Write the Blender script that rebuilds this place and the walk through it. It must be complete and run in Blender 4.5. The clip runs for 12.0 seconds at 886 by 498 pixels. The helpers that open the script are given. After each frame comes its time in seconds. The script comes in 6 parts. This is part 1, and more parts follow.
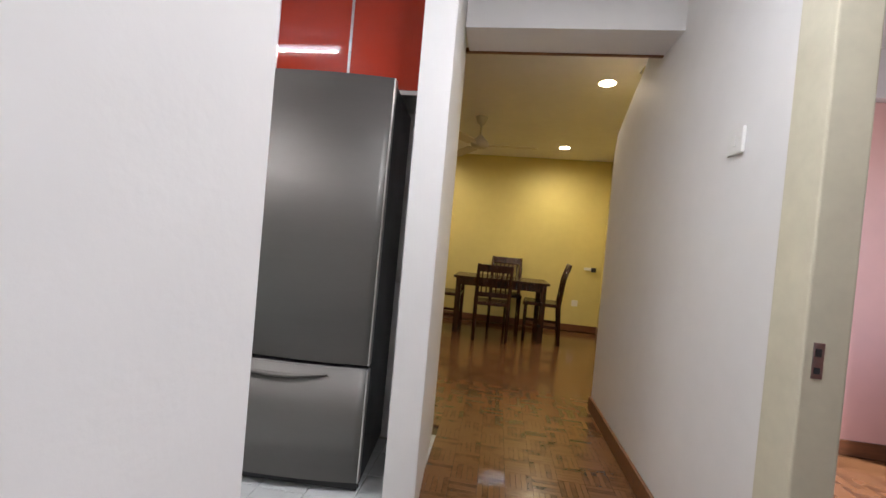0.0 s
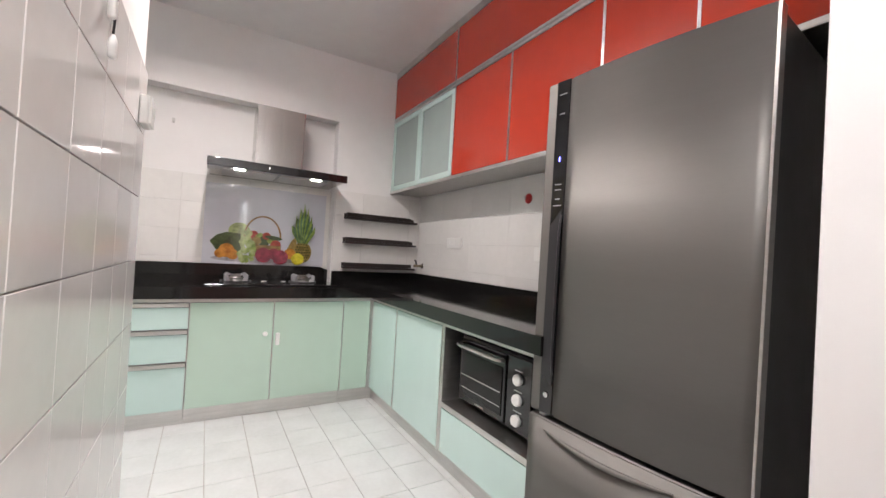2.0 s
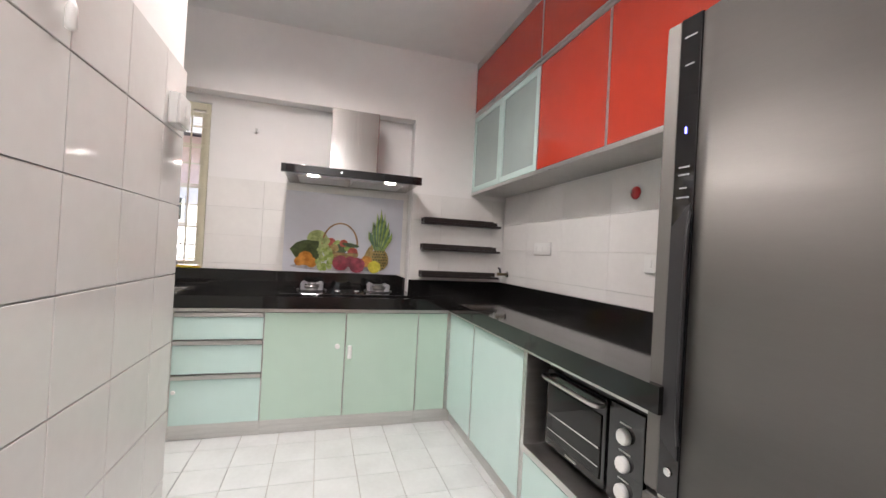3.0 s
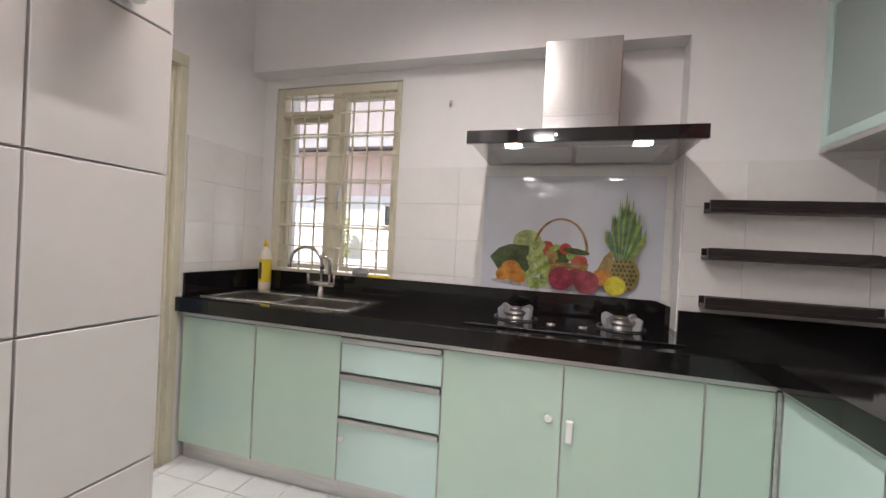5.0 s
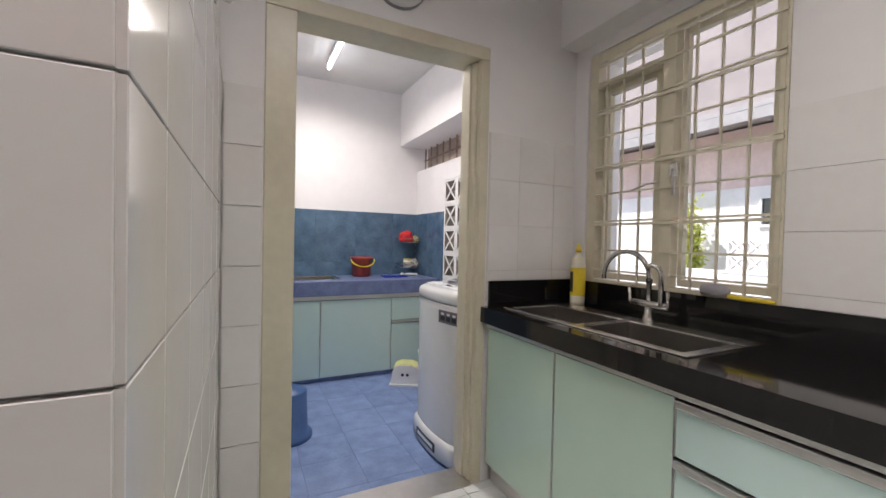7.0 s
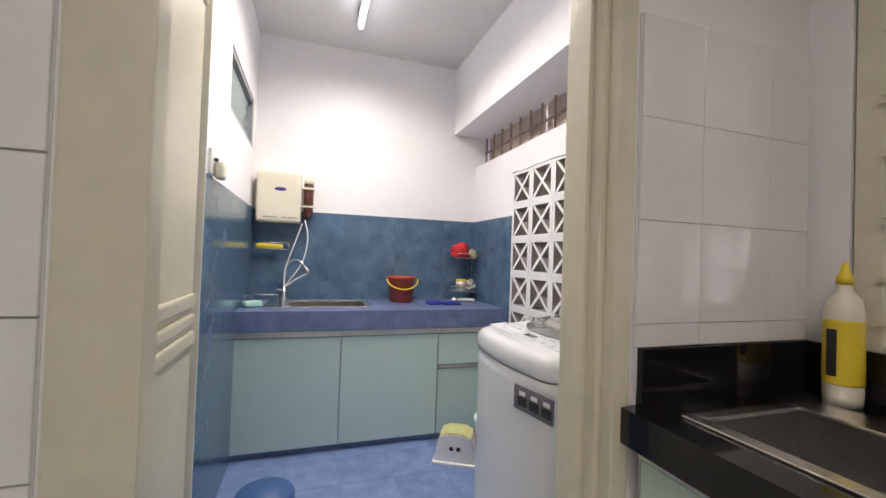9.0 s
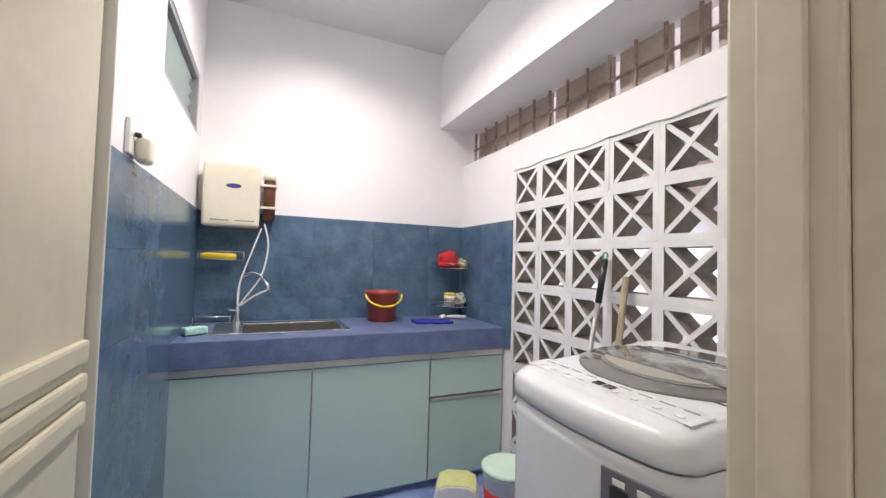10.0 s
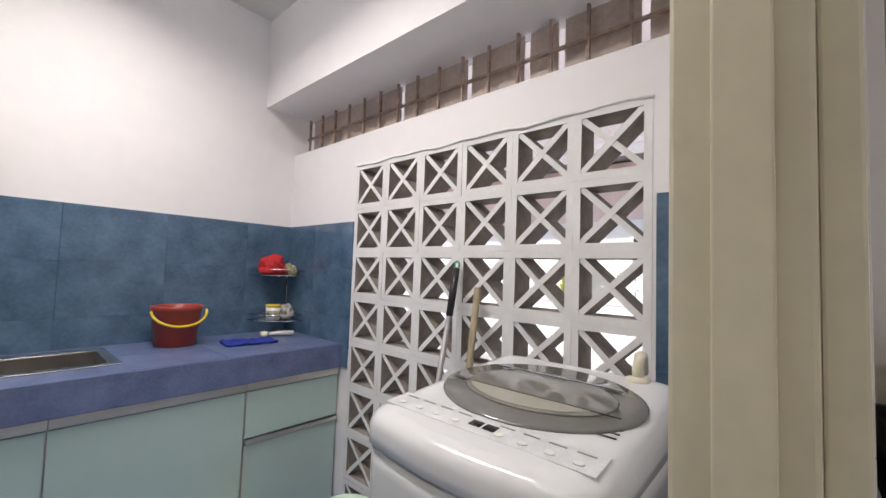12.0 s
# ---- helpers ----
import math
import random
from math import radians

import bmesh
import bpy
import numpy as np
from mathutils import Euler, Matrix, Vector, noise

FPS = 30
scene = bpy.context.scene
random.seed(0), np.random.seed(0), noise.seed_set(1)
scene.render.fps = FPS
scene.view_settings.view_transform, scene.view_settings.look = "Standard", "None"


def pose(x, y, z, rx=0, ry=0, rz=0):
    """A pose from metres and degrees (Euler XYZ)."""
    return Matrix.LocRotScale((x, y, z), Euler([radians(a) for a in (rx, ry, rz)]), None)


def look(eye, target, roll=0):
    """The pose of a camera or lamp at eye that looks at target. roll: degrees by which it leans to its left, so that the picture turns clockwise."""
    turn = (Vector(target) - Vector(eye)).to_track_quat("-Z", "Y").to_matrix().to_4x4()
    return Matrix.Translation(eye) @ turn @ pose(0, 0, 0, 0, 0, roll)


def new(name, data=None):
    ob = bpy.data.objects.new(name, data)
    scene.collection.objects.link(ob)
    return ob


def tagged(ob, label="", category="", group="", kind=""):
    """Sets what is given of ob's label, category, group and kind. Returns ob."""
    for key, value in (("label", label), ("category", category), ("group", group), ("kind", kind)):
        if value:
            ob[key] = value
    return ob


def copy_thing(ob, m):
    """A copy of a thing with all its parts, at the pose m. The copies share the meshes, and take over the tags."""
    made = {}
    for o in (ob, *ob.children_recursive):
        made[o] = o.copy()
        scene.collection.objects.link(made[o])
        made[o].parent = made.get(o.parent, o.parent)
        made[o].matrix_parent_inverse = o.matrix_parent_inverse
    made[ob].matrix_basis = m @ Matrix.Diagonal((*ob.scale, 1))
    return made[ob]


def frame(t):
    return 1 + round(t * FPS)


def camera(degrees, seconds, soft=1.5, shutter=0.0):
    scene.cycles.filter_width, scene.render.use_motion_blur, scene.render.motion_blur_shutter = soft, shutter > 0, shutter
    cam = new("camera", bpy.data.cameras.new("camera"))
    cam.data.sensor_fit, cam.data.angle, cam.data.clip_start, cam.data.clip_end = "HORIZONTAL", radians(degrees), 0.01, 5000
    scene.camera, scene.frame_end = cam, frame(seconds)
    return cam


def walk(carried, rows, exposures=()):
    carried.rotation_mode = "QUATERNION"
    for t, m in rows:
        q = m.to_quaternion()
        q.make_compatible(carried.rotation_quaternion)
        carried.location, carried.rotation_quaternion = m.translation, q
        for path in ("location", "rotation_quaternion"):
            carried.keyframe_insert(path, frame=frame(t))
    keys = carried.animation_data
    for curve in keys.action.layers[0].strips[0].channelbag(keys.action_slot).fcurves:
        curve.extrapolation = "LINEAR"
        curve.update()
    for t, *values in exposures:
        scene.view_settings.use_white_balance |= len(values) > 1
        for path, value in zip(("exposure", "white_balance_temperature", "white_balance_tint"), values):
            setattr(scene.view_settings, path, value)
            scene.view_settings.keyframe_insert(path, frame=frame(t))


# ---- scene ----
cam = camera(95.8, 12.0)
PATH = [
    (0, (-0.052, 0.226, 1.155), (-0.324, 2.207, 1.122), 5.1),
    (0.5, (-0.008, 0.366, 1.149), (-0.811, 2.198, 1.123), 5.3),
    (1, (-0.037, 0.537, 1.145), (-1.256, 2.122, 1.14), 4.7),
    (1.5, (-0.076, 0.644, 1.156), (-1.599, 1.94, 1.173), 3.9),
    (2, (-0.119, 0.732, 1.165), (-1.841, 1.749, 1.194), 3.3),
    (2.5, (-0.211, 0.854, 1.176), (-2.049, 1.641, 1.205), 3.1),
    (4.5, (-1.202, 1.143, 1.259), (-3.195, 0.971, 1.248), 3.0),
    (5, (-1.44, 1.129, 1.22), (-3.357, 0.559, 1.2), 3.0),
    (5.5, (-1.625, 1.144, 1.216), (-3.372, 0.172, 1.167), 2.9),
    (6, (-1.752, 1.098, 1.2), (-3.248, -0.227, 1.137), 2.5),
    (6.5, (-1.868, 0.993, 1.203), (-3.065, -0.609, 1.141), 1.7),
    (7, (-2.007, 0.87, 1.193), (-2.9, -0.92, 1.154), 1.3),
    (7.5, (-2.183, 0.724, 1.207), (-2.817, -1.173, 1.17), 1.3),
    (9.5, (-2.421, -0.388, 1.182), (-3.073, -2.278, 1.241), 2.5),
    (10, (-2.377, -0.597, 1.206), (-3.189, -2.423, 1.278), 1.6),
    (10.5, (-2.398, -0.752, 1.242), (-3.316, -2.527, 1.333), 1.0),
    (11, (-2.432, -0.855, 1.256), (-3.468, -2.564, 1.359), 1.1),
    (11.5, (-2.442, -0.89, 1.246), (-3.672, -2.464, 1.347), 1.5),
    (12, (-2.463, -0.859, 1.232), (-3.956, -2.185, 1.343), 2.0),
]
walk(cam, [(t, look(eye, target, roll)) for t, eye, target, roll in PATH],
     [(0, 0.92, 6050, 13), (0.5, 1.0, 6200, 14), (1.0, 1.2, 6400, 16), (2.0, 1.3, 6500, 16), (4.5, 1.14, 6550, 16), (5.5, 0.94, 6500, 16), (6.5, 0.74, 6500, 16),
      (7.5, 0.64, 6500, 16), (9.5, 0.8, 6550, 16), (10.0, 0.8, 6500, 16), (10.7, 0.5, 6500, 16), (12.0, 0.5, 6500, 16)])

# ---- world and lamps ----
world = bpy.data.worlds.new("sky")
scene.world = world
world.use_nodes = True
wn = world.node_tree
sky = wn.nodes.new("ShaderNodeTexSky")
sky.sky_type, sky.sun_disc = "NISHITA", False
sky.sun_elevation, sky.sun_rotation = radians(54), radians(112)
wn.links.new(sky.outputs[0], wn.nodes["Background"].inputs[0])
wn.nodes["Background"].inputs[1].default_value = 0.15


def lamp(name, kind, m, power, colour=(1, 1, 1), **more):
    data = bpy.data.lights.new(name, kind)
    data.energy, data.color = power, colour
    if kind == "AREA":
        data.shape, data.size, data.size_y = more.get("shape", "RECTANGLE"), more["size"], more.get("size_y", more["size"])
        data.spread = radians(more.get("spread", 180))
    elif kind == "SPOT":
        data.spot_size, data.spot_blend, data.shadow_soft_size = radians(more["cone"]), 1.0, 0.06
    elif kind == "SUN":
        data.angle = radians(more["angle"])
    else:
        data.shadow_soft_size = more.get("size", 0.05)
    ob = new(name, data)
    ob.matrix_world = m
    return ob


lamp("sun", "SUN", look((15, -6, 22), (0, 0, 0)), 4.6, (1, 0.96, 0.9), angle=2)
# the two strip lights, an assumed unseen corridor lamp, and daylight at the bedroom window
lamp("kitchen_tube_lamp", "AREA", look((-2.14, 0.78, 2.71), (-2.14, 0.78, 0)), 13.5, (1.0, 0.93, 0.87), size=1.15, size_y=0.02, spread=155)
lamp("wet_kitchen_tube_lamp", "AREA", look((-2.69, -2.30, 2.74), (-2.69, -2.30, 0)) @ pose(0, 0, 0, 0, 0, 90), 18.5, (1.0, 0.95, 0.86), size=1.15, size_y=0.05, spread=155)
lamp("unseen_corridor_lamp", "AREA", look((0.15, 0.85, 2.52), (0.15, 0.85, 0)), 12, (1.0, 0.98, 0.96), size=0.2)
lamp("bedroom_window_light", "AREA", look((3.06, 2.1, 1.5), (0, 0.9, 1.3)), 10, (1.0, 0.97, 0.95), size=1.4, size_y=1.2)

# ---- materials ----
def material(name, colour, rough=0.5, metal=0.0, vary=0.06, scale=6.0, bump=0.0, bump_scale=60.0, tint=None, stretch=(1, 1, 1), coat=0.0, spec=0.5, piece=0.0, island=False, brushed=0.0):
    """A surface with mottling at two scales, uneven gloss and fine relief."""
    mat = bpy.data.materials.new(name)
    mat.use_nodes = True
    nt = mat.node_tree
    bsdf = nt.nodes["Principled BSDF"]
    coord = nt.nodes.new("ShaderNodeTexCoord")
    mapping = nt.nodes.new("ShaderNodeMapping")
    mapping.inputs["Scale"].default_value = stretch
    nt.links.new(coord.outputs["Object"], mapping.inputs[0])

    def noisy(s, detail=4.0):
        n = nt.nodes.new("ShaderNodeTexNoise")
        n.inputs["Scale"].default_value, n.inputs["Detail"].default_value = s, detail
        nt.links.new(mapping.outputs[0], n.inputs["Vector"])
        return n

    big, fine = noisy(scale), noisy(scale * 9, 6.0)
    add = nt.nodes.new("ShaderNodeMath")
    add.operation = "MULTIPLY_ADD"
    nt.links.new(fine.outputs[0], add.inputs[0])
    add.inputs[1].default_value = 0.45
    nt.links.new(big.outputs[0], add.inputs[2])
    last = add
    if piece:
        info = nt.nodes.new("ShaderNodeObjectInfo")
        more = nt.nodes.new("ShaderNodeMath")
        more.operation = "MULTIPLY_ADD"
        if island:
            info = nt.nodes.new("ShaderNodeNewGeometry")
        nt.links.new(info.outputs["Random Per Island" if island else "Random"], more.inputs[0])
        more.inputs[1].default_value = piece
        nt.links.new(add.outputs[0], more.inputs[2])
        last = more
        if not island:
            shift = nt.nodes.new("ShaderNodeMath")
            shift.operation = "MULTIPLY"
            shift.inputs[1].default_value = 90.0
            nt.links.new(info.outputs["Random"], shift.inputs[0])
            nt.links.new(shift.outputs[0], mapping.inputs["Location"])
    ramp = nt.nodes.new("ShaderNodeValToRGB")
    lo = [max(0, c * (1 - 2.2 * vary)) for c in colour]
    hi = [min(1, c * (1 + 1.6 * vary)) for c in colour] if tint is None else tint
    ramp.color_ramp.elements[0].position, ramp.color_ramp.elements[1].position = 0.45, 1.0 + piece
    ramp.color_ramp.elements[0].color, ramp.color_ramp.elements[1].color = (*lo, 1), (*hi, 1)
    nt.links.new(last.outputs[0], ramp.inputs[0])
    nt.links.new(ramp.outputs[0], bsdf.inputs["Base Color"])
    gloss = nt.nodes.new("ShaderNodeMapRange")
    gloss.inputs[3].default_value, gloss.inputs[4].default_value = max(0.02, rough * 0.8), min(1, rough * 1.25)
    nt.links.new(big.outputs[0], gloss.inputs[0])
    nt.links.new(gloss.outputs[0], bsdf.inputs["Roughness"])
    bsdf.inputs["Metallic"].default_value = metal
    bsdf.inputs["Coat Weight"].default_value = coat
    bsdf.inputs["Coat Roughness"].default_value = 0.06
    bsdf.inputs["Specular IOR Level"].default_value = spec
    if brushed:
        grain = nt.nodes.new("ShaderNodeTangent")
        grain.direction_type, grain.axis = "RADIAL", "Z"
        nt.links.new(grain.outputs[0], bsdf.inputs["Tangent"])
        bsdf.inputs["Anisotropic"].default_value = brushed
        bsdf.inputs["Anisotropic Rotation"].default_value = 0.25
    if bump:
        relief = nt.nodes.new("ShaderNodeBump")
        relief.inputs["Strength"].default_value, relief.inputs["Distance"].default_value = bump, 0.004
        nt.links.new(noisy(bump_scale, 5.0).outputs[0], relief.inputs["Height"])
        nt.links.new(relief.outputs[0], bsdf.inputs["Normal"])
    return mat


def glow(name, colour, power):
    mat = bpy.data.materials.new(name)
    mat.use_nodes = True
    b = mat.node_tree.nodes["Principled BSDF"]
    b.inputs["Base Color"].default_value = (*colour, 1)
    b.inputs["Emission Color"].default_value = (*colour, 1)
    b.inputs["Emission Strength"].default_value = power
    return mat


def glass(name, colour=(1, 1, 1), rough=0.0, thin=0.0):
    mat = bpy.data.materials.new(name)
    mat.use_nodes = True
    b = mat.node_tree.nodes["Principled BSDF"]
    b.inputs["Base Color"].default_value = (*colour, 1)
    b.inputs["Transmission Weight"].default_value = 1.0 - thin
    b.inputs["Roughness"].default_value = rough
    b.inputs["IOR"].default_value = 1.3
    return mat


paint_white = material("white wall paint", (0.80, 0.79, 0.78), 0.6, vary=0.02, scale=1.2, bump=0.08, bump_scale=90)
paint_yard = material("bright white wall paint", (0.86, 0.84, 0.85), 0.6, vary=0.02, scale=1.5, bump=0.12, bump_scale=70)
paint_yellow = material("yellow wall paint", (0.70, 0.61, 0.24), 0.6, vary=0.03, scale=1.0, bump=0.08, bump_scale=80)
paint_pink = material("pink wall paint", (0.80, 0.50, 0.46), 0.6, vary=0.03, scale=1.0, bump=0.08, bump_scale=80)
paint_ceiling = material("ceiling paint", (0.74, 0.73, 0.72), 0.7, vary=0.03, scale=1.0, bump=0.06, bump_scale=60)
paint_cream = material("cream gloss door paint", (0.66, 0.62, 0.48), 0.32, vary=0.05, scale=3.0, bump=0.10, bump_scale=25)
tile_white = material("white glazed wall tile", (0.76, 0.75, 0.73), 0.10, vary=0.025, scale=3.0, bump=0.06, bump_scale=9, piece=0.1)
grout = material("tile grout", (0.46, 0.45, 0.42), 0.8, vary=0.12, scale=8.0)
floor_tile = material("white floor tile", (0.64, 0.66, 0.66), 0.22, vary=0.04, scale=5.0, bump=0.05, bump_scale=30, piece=0.15)
blue_tile = material("mottled blue wall tile", (0.060, 0.125, 0.215), 0.16, vary=0.14, scale=7.0, tint=(0.115, 0.195, 0.295), bump=0.05, bump_scale=14, piece=0.06)
blue_floor = material("blue floor tile", (0.14, 0.215, 0.43), 0.35, vary=0.08, scale=9.0, tint=(0.23, 0.32, 0.56), bump=0.08, bump_scale=40, piece=0.1)
blue_counter = material("blue worktop tile", (0.105, 0.14, 0.285), 0.3, vary=0.12, scale=9.0, tint=(0.18, 0.23, 0.41), bump=0.05, bump_scale=30)
blue_grout = material("blue grout", (0.085, 0.15, 0.25), 0.8, vary=0.1)
granite = material("black polished granite", (0.009, 0.0085, 0.0085), 0.07, vary=0.3, scale=120, tint=(0.016, 0.015, 0.015))
glass_green = material("pale green back-painted glass", (0.50, 0.66, 0.56), 0.12, vary=0.02, scale=1.0, coat=0.4)
glass_aqua = material("pale aqua back-painted glass", (0.56, 0.74, 0.70), 0.12, vary=0.02, scale=1.0, coat=0.4)
glass_grey = material("grey-green back-painted glass", (0.50, 0.66, 0.62), 0.14, vary=0.02, scale=1.0, coat=0.3)
red_gloss = material("glossy red laminate", (0.50, 0.045, 0.02), 0.03, vary=0.04, scale=1.5, coat=0.3)
aluminium = material("brushed aluminium", (0.64, 0.63, 0.61), 0.30, metal=1.0, vary=0.06, scale=4.0, stretch=(1, 1, 12))
chrome = material("chrome", (0.78, 0.78, 0.78), 0.08, metal=1.0, vary=0.03, scale=8.0)
steel = material("brushed stainless steel", (0.60, 0.59, 0.57), 0.19, metal=1.0, vary=0.05, scale=3.0, stretch=(14, 14, 1))
fridge_steel = material("dark brushed fridge steel", (0.215, 0.207, 0.195), 0.55, metal=1.0, vary=0.02, scale=2.0, stretch=(1, 1, 10), bump=0.02, bump_scale=200, brushed=0.25)
dark_plastic = material("dark grey plastic", (0.03, 0.03, 0.032), 0.35, vary=0.08, scale=6.0)
black_gloss = material("black glass", (0.008, 0.008, 0.009), 0.05, vary=0.1, scale=3.0, coat=0.5)
black_wood = material("black-brown laminate", (0.022, 0.016, 0.015), 0.3, vary=0.2, scale=5.0, stretch=(1, 8, 8))
white_plastic = material("white plastic", (0.78, 0.78, 0.76), 0.3, vary=0.02, scale=5.0)
washer_white = material("white enamelled metal", (0.75, 0.77, 0.79), 0.2, vary=0.02, scale=3.0, coat=0.3)
cream_plastic = material("cream plastic", (0.76, 0.72, 0.58), 0.35, vary=0.03, scale=5.0)
grey_plastic = material("grey plastic", (0.30, 0.30, 0.32), 0.4, vary=0.05, scale=6.0)
red_plastic = material("dull red plastic", (0.34, 0.045, 0.032), 0.4, vary=0.08, scale=8.0)
yellow_plastic = material("yellow plastic", (0.78, 0.60, 0.04), 0.35, vary=0.05, scale=8.0)
blue_plastic = material("blue plastic", (0.05, 0.12, 0.30), 0.4, vary=0.08, scale=8.0)
dark_wood = material("dark-stained wood", (0.035, 0.012, 0.007), 0.25, vary=0.3, scale=4.0, stretch=(8, 8, 1), tint=(0.07, 0.025, 0.014))
skirting_wood = material("brown skirting wood", (0.17, 0.07, 0.03), 0.35, vary=0.2, scale=5.0, stretch=(1, 6, 6))
parquet = material("brown parquet wood", (0.07, 0.028, 0.012), 0.2, vary=0.25, scale=10.0, tint=(0.17, 0.078, 0.034), coat=0.25, piece=0.5)
block_white = material("white painted concrete block", (0.80, 0.80, 0.80), 0.6, vary=0.04, scale=6.0, bump=0.25, bump_scale=50)
block_inner = material("brown-grey block concrete", (0.36, 0.32, 0.285), 0.85, vary=0.16, scale=14.0, bump=0.3, bump_scale=60)
parquet_far = material("brown parquet wood far", (0.07, 0.028, 0.012), 0.2, vary=0.25, scale=10.0, tint=(0.17, 0.078, 0.034), coat=0.25, piece=0.5, island=True)
grout_pale = material("pale tile grout", (0.66, 0.65, 0.62), 0.7, vary=0.06, scale=8.0)
ground_mat = material("pale concrete", (0.42, 0.40, 0.38), 0.8, vary=0.15, scale=2.0)
# The rims get a brighter steel than the bowls.
rim_steel = material("brighter sink rim steel", (0.86, 0.85, 0.83), 0.24, metal=1.0, vary=0.04, scale=8.0)
sink_steel = material("darker sink bowl steel", (0.52, 0.505, 0.48), 0.3, metal=1.0, vary=0.06, scale=8.0)
# White fan darkened to beige in its colour, as if seen against light.
fan_shade = material("white fan enamel in shade", (0.50, 0.46, 0.40), 0.4, vary=0.05)


# ---- mesh helpers ----
def box(x0, x1, y0, y1, z0, z1, bevel=0.0, seg=2, into=None):
    bm = bmesh.new()
    bmesh.ops.create_cube(bm, size=1.0)
    for v in bm.verts:
        v.co = Vector((x0 + (v.co.x + 0.5) * (x1 - x0), y0 + (v.co.y + 0.5) * (y1 - y0), z0 + (v.co.z + 0.5) * (z1 - z0)))
    if bevel:
        bmesh.ops.bevel(bm, geom=bm.edges[:], offset=bevel, segments=seg, profile=0.6, affect="EDGES")
    return merge(into, bm)


def merge(into, bm):
    if into is None:
        return bm
    data = bpy.data.meshes.new("scrap")
    bm.to_mesh(data)
    bm.free()
    into.from_mesh(data)
    bpy.data.meshes.remove(data)
    return into


def boxes(rows, bevel=0.0):
    bm = bmesh.new()
    for r in rows:
        box(*r, bevel=bevel, into=bm)
    return bm


def tube(points, radius, sides=10, into=None, closed=False):
    """A round bar along points; radius is a number or one for each point."""
    bm = bmesh.new()
    pts = [Vector(p) for p in points]
    rings, n = [], len(pts)
    normal = None
    for i, p in enumerate(pts):
        a = pts[(i - 1) % n] if closed or i else p
        b = pts[(i + 1) % n] if closed or i < n - 1 else p
        d = (b - a).normalized()
        if normal is None:
            normal = d.orthogonal().normalized()
        normal = (normal - d * normal.dot(d)).normalized()
        side = d.cross(normal)
        r = radius[i] if isinstance(radius, (list, tuple)) else radius
        rings.append([bm.verts.new(p + r * (math.cos(k * math.tau / sides) * normal + math.sin(k * math.tau / sides) * side)) for k in range(sides)])
    for i in range(n if closed else n - 1):
        a, b = rings[i], rings[(i + 1) % n]
        for k in range(sides):
            bm.faces.new((a[k], a[(k + 1) % sides], b[(k + 1) % sides], b[k]))
    if not closed:
        bm.faces.new(rings[0][::-1])
        bm.faces.new(rings[-1])
    for f in bm.faces:
        f.smooth = True
    bmesh.ops.recalc_face_normals(bm, faces=bm.faces[:])
    return merge(into, bm)


def turned(profile, sides=28, at=(0, 0, 0), into=None, smooth=True, oval=1.0):
    """A body turned about z from (radius, height) rows, bottom to top."""
    bm = bmesh.new()
    rings = []
    for r, z in profile:
        rings.append([bm.verts.new((at[0] + max(r, 1e-4) * math.cos(k * math.tau / sides), at[1] + oval * max(r, 1e-4) * math.sin(k * math.tau / sides), at[2] + z)) for k in range(sides)])
    for a, b in zip(rings, rings[1:]):
        for k in range(sides):
            f = bm.faces.new((a[k], a[(k + 1) % sides], b[(k + 1) % sides], b[k]))
            f.smooth = smooth
    bm.faces.new(rings[0][::-1])
    bm.faces.new(rings[-1])
    bmesh.ops.recalc_face_normals(bm, faces=bm.faces[:])
    return merge(into, bm)


def prism(outline, axis, a, b, bevel=0.0, into=None):
    """An outline of 2D points pushed from a to b along an axis; the points are in the two other axes, in order."""
    bm = bmesh.new()
    put = {"x": lambda u, v, w: (w, u, v), "y": lambda u, v, w: (u, w, v), "z": lambda u, v, w: (u, v, w)}[axis]
    low = [bm.verts.new(put(u, v, a)) for u, v in outline]
    high = [bm.verts.new(put(u, v, b)) for u, v in outline]
    bm.faces.new(low[::-1])
    bm.faces.new(high)
    for k in range(len(low)):
        j = (k + 1) % len(low)
        bm.faces.new((low[k], low[j], high[j], high[k]))
    bmesh.ops.recalc_face_normals(bm, faces=bm.faces[:])
    if bevel:
        bmesh.ops.bevel(bm, geom=bm.edges[:], offset=bevel, segments=2, profile=0.6, affect="EDGES")
    return merge(into, bm)


def moved(bm, m):
    bmesh.ops.transform(bm, matrix=m, verts=bm.verts[:])
    return bm


PLAN = [Matrix()]  # maps the drawn plan of a space to its true size and place


def thing(name, at, label, category, group="", kind=""):
    ob = new(name)
    ob.location, ob.empty_display_size = PLAN[0] @ Vector(at), 0.1
    return tagged(ob, label, category, group, kind)


def part(name, bm, mat, parent=None, label="", local=False):
    """Links a bmesh, in world places (or the thing's own if local), as one mesh under a thing or a part."""
    root = parent
    while root is not None and root.parent is not None:
        root = root.parent
    if not local:
        moved(bm, PLAN[0])
    if root is not None and not local:
        bmesh.ops.translate(bm, vec=-Vector(root.location), verts=bm.verts[:])
    data = bpy.data.meshes.new(name)
    bm.to_mesh(data)
    bm.free()
    data.materials.append(mat)
    ob = new(name, data)
    if parent is not None:
        ob.parent = parent
    if label:
        ob["label"] = label
    return ob


def solid(name, bm, mat, label, category="", group="", kind=""):
    return tagged(part(name, bm, mat), label, category, group, kind)


def fixed(name, bm, mat, label, category):
    return solid(name, bm, mat, label, category, kind="structure")

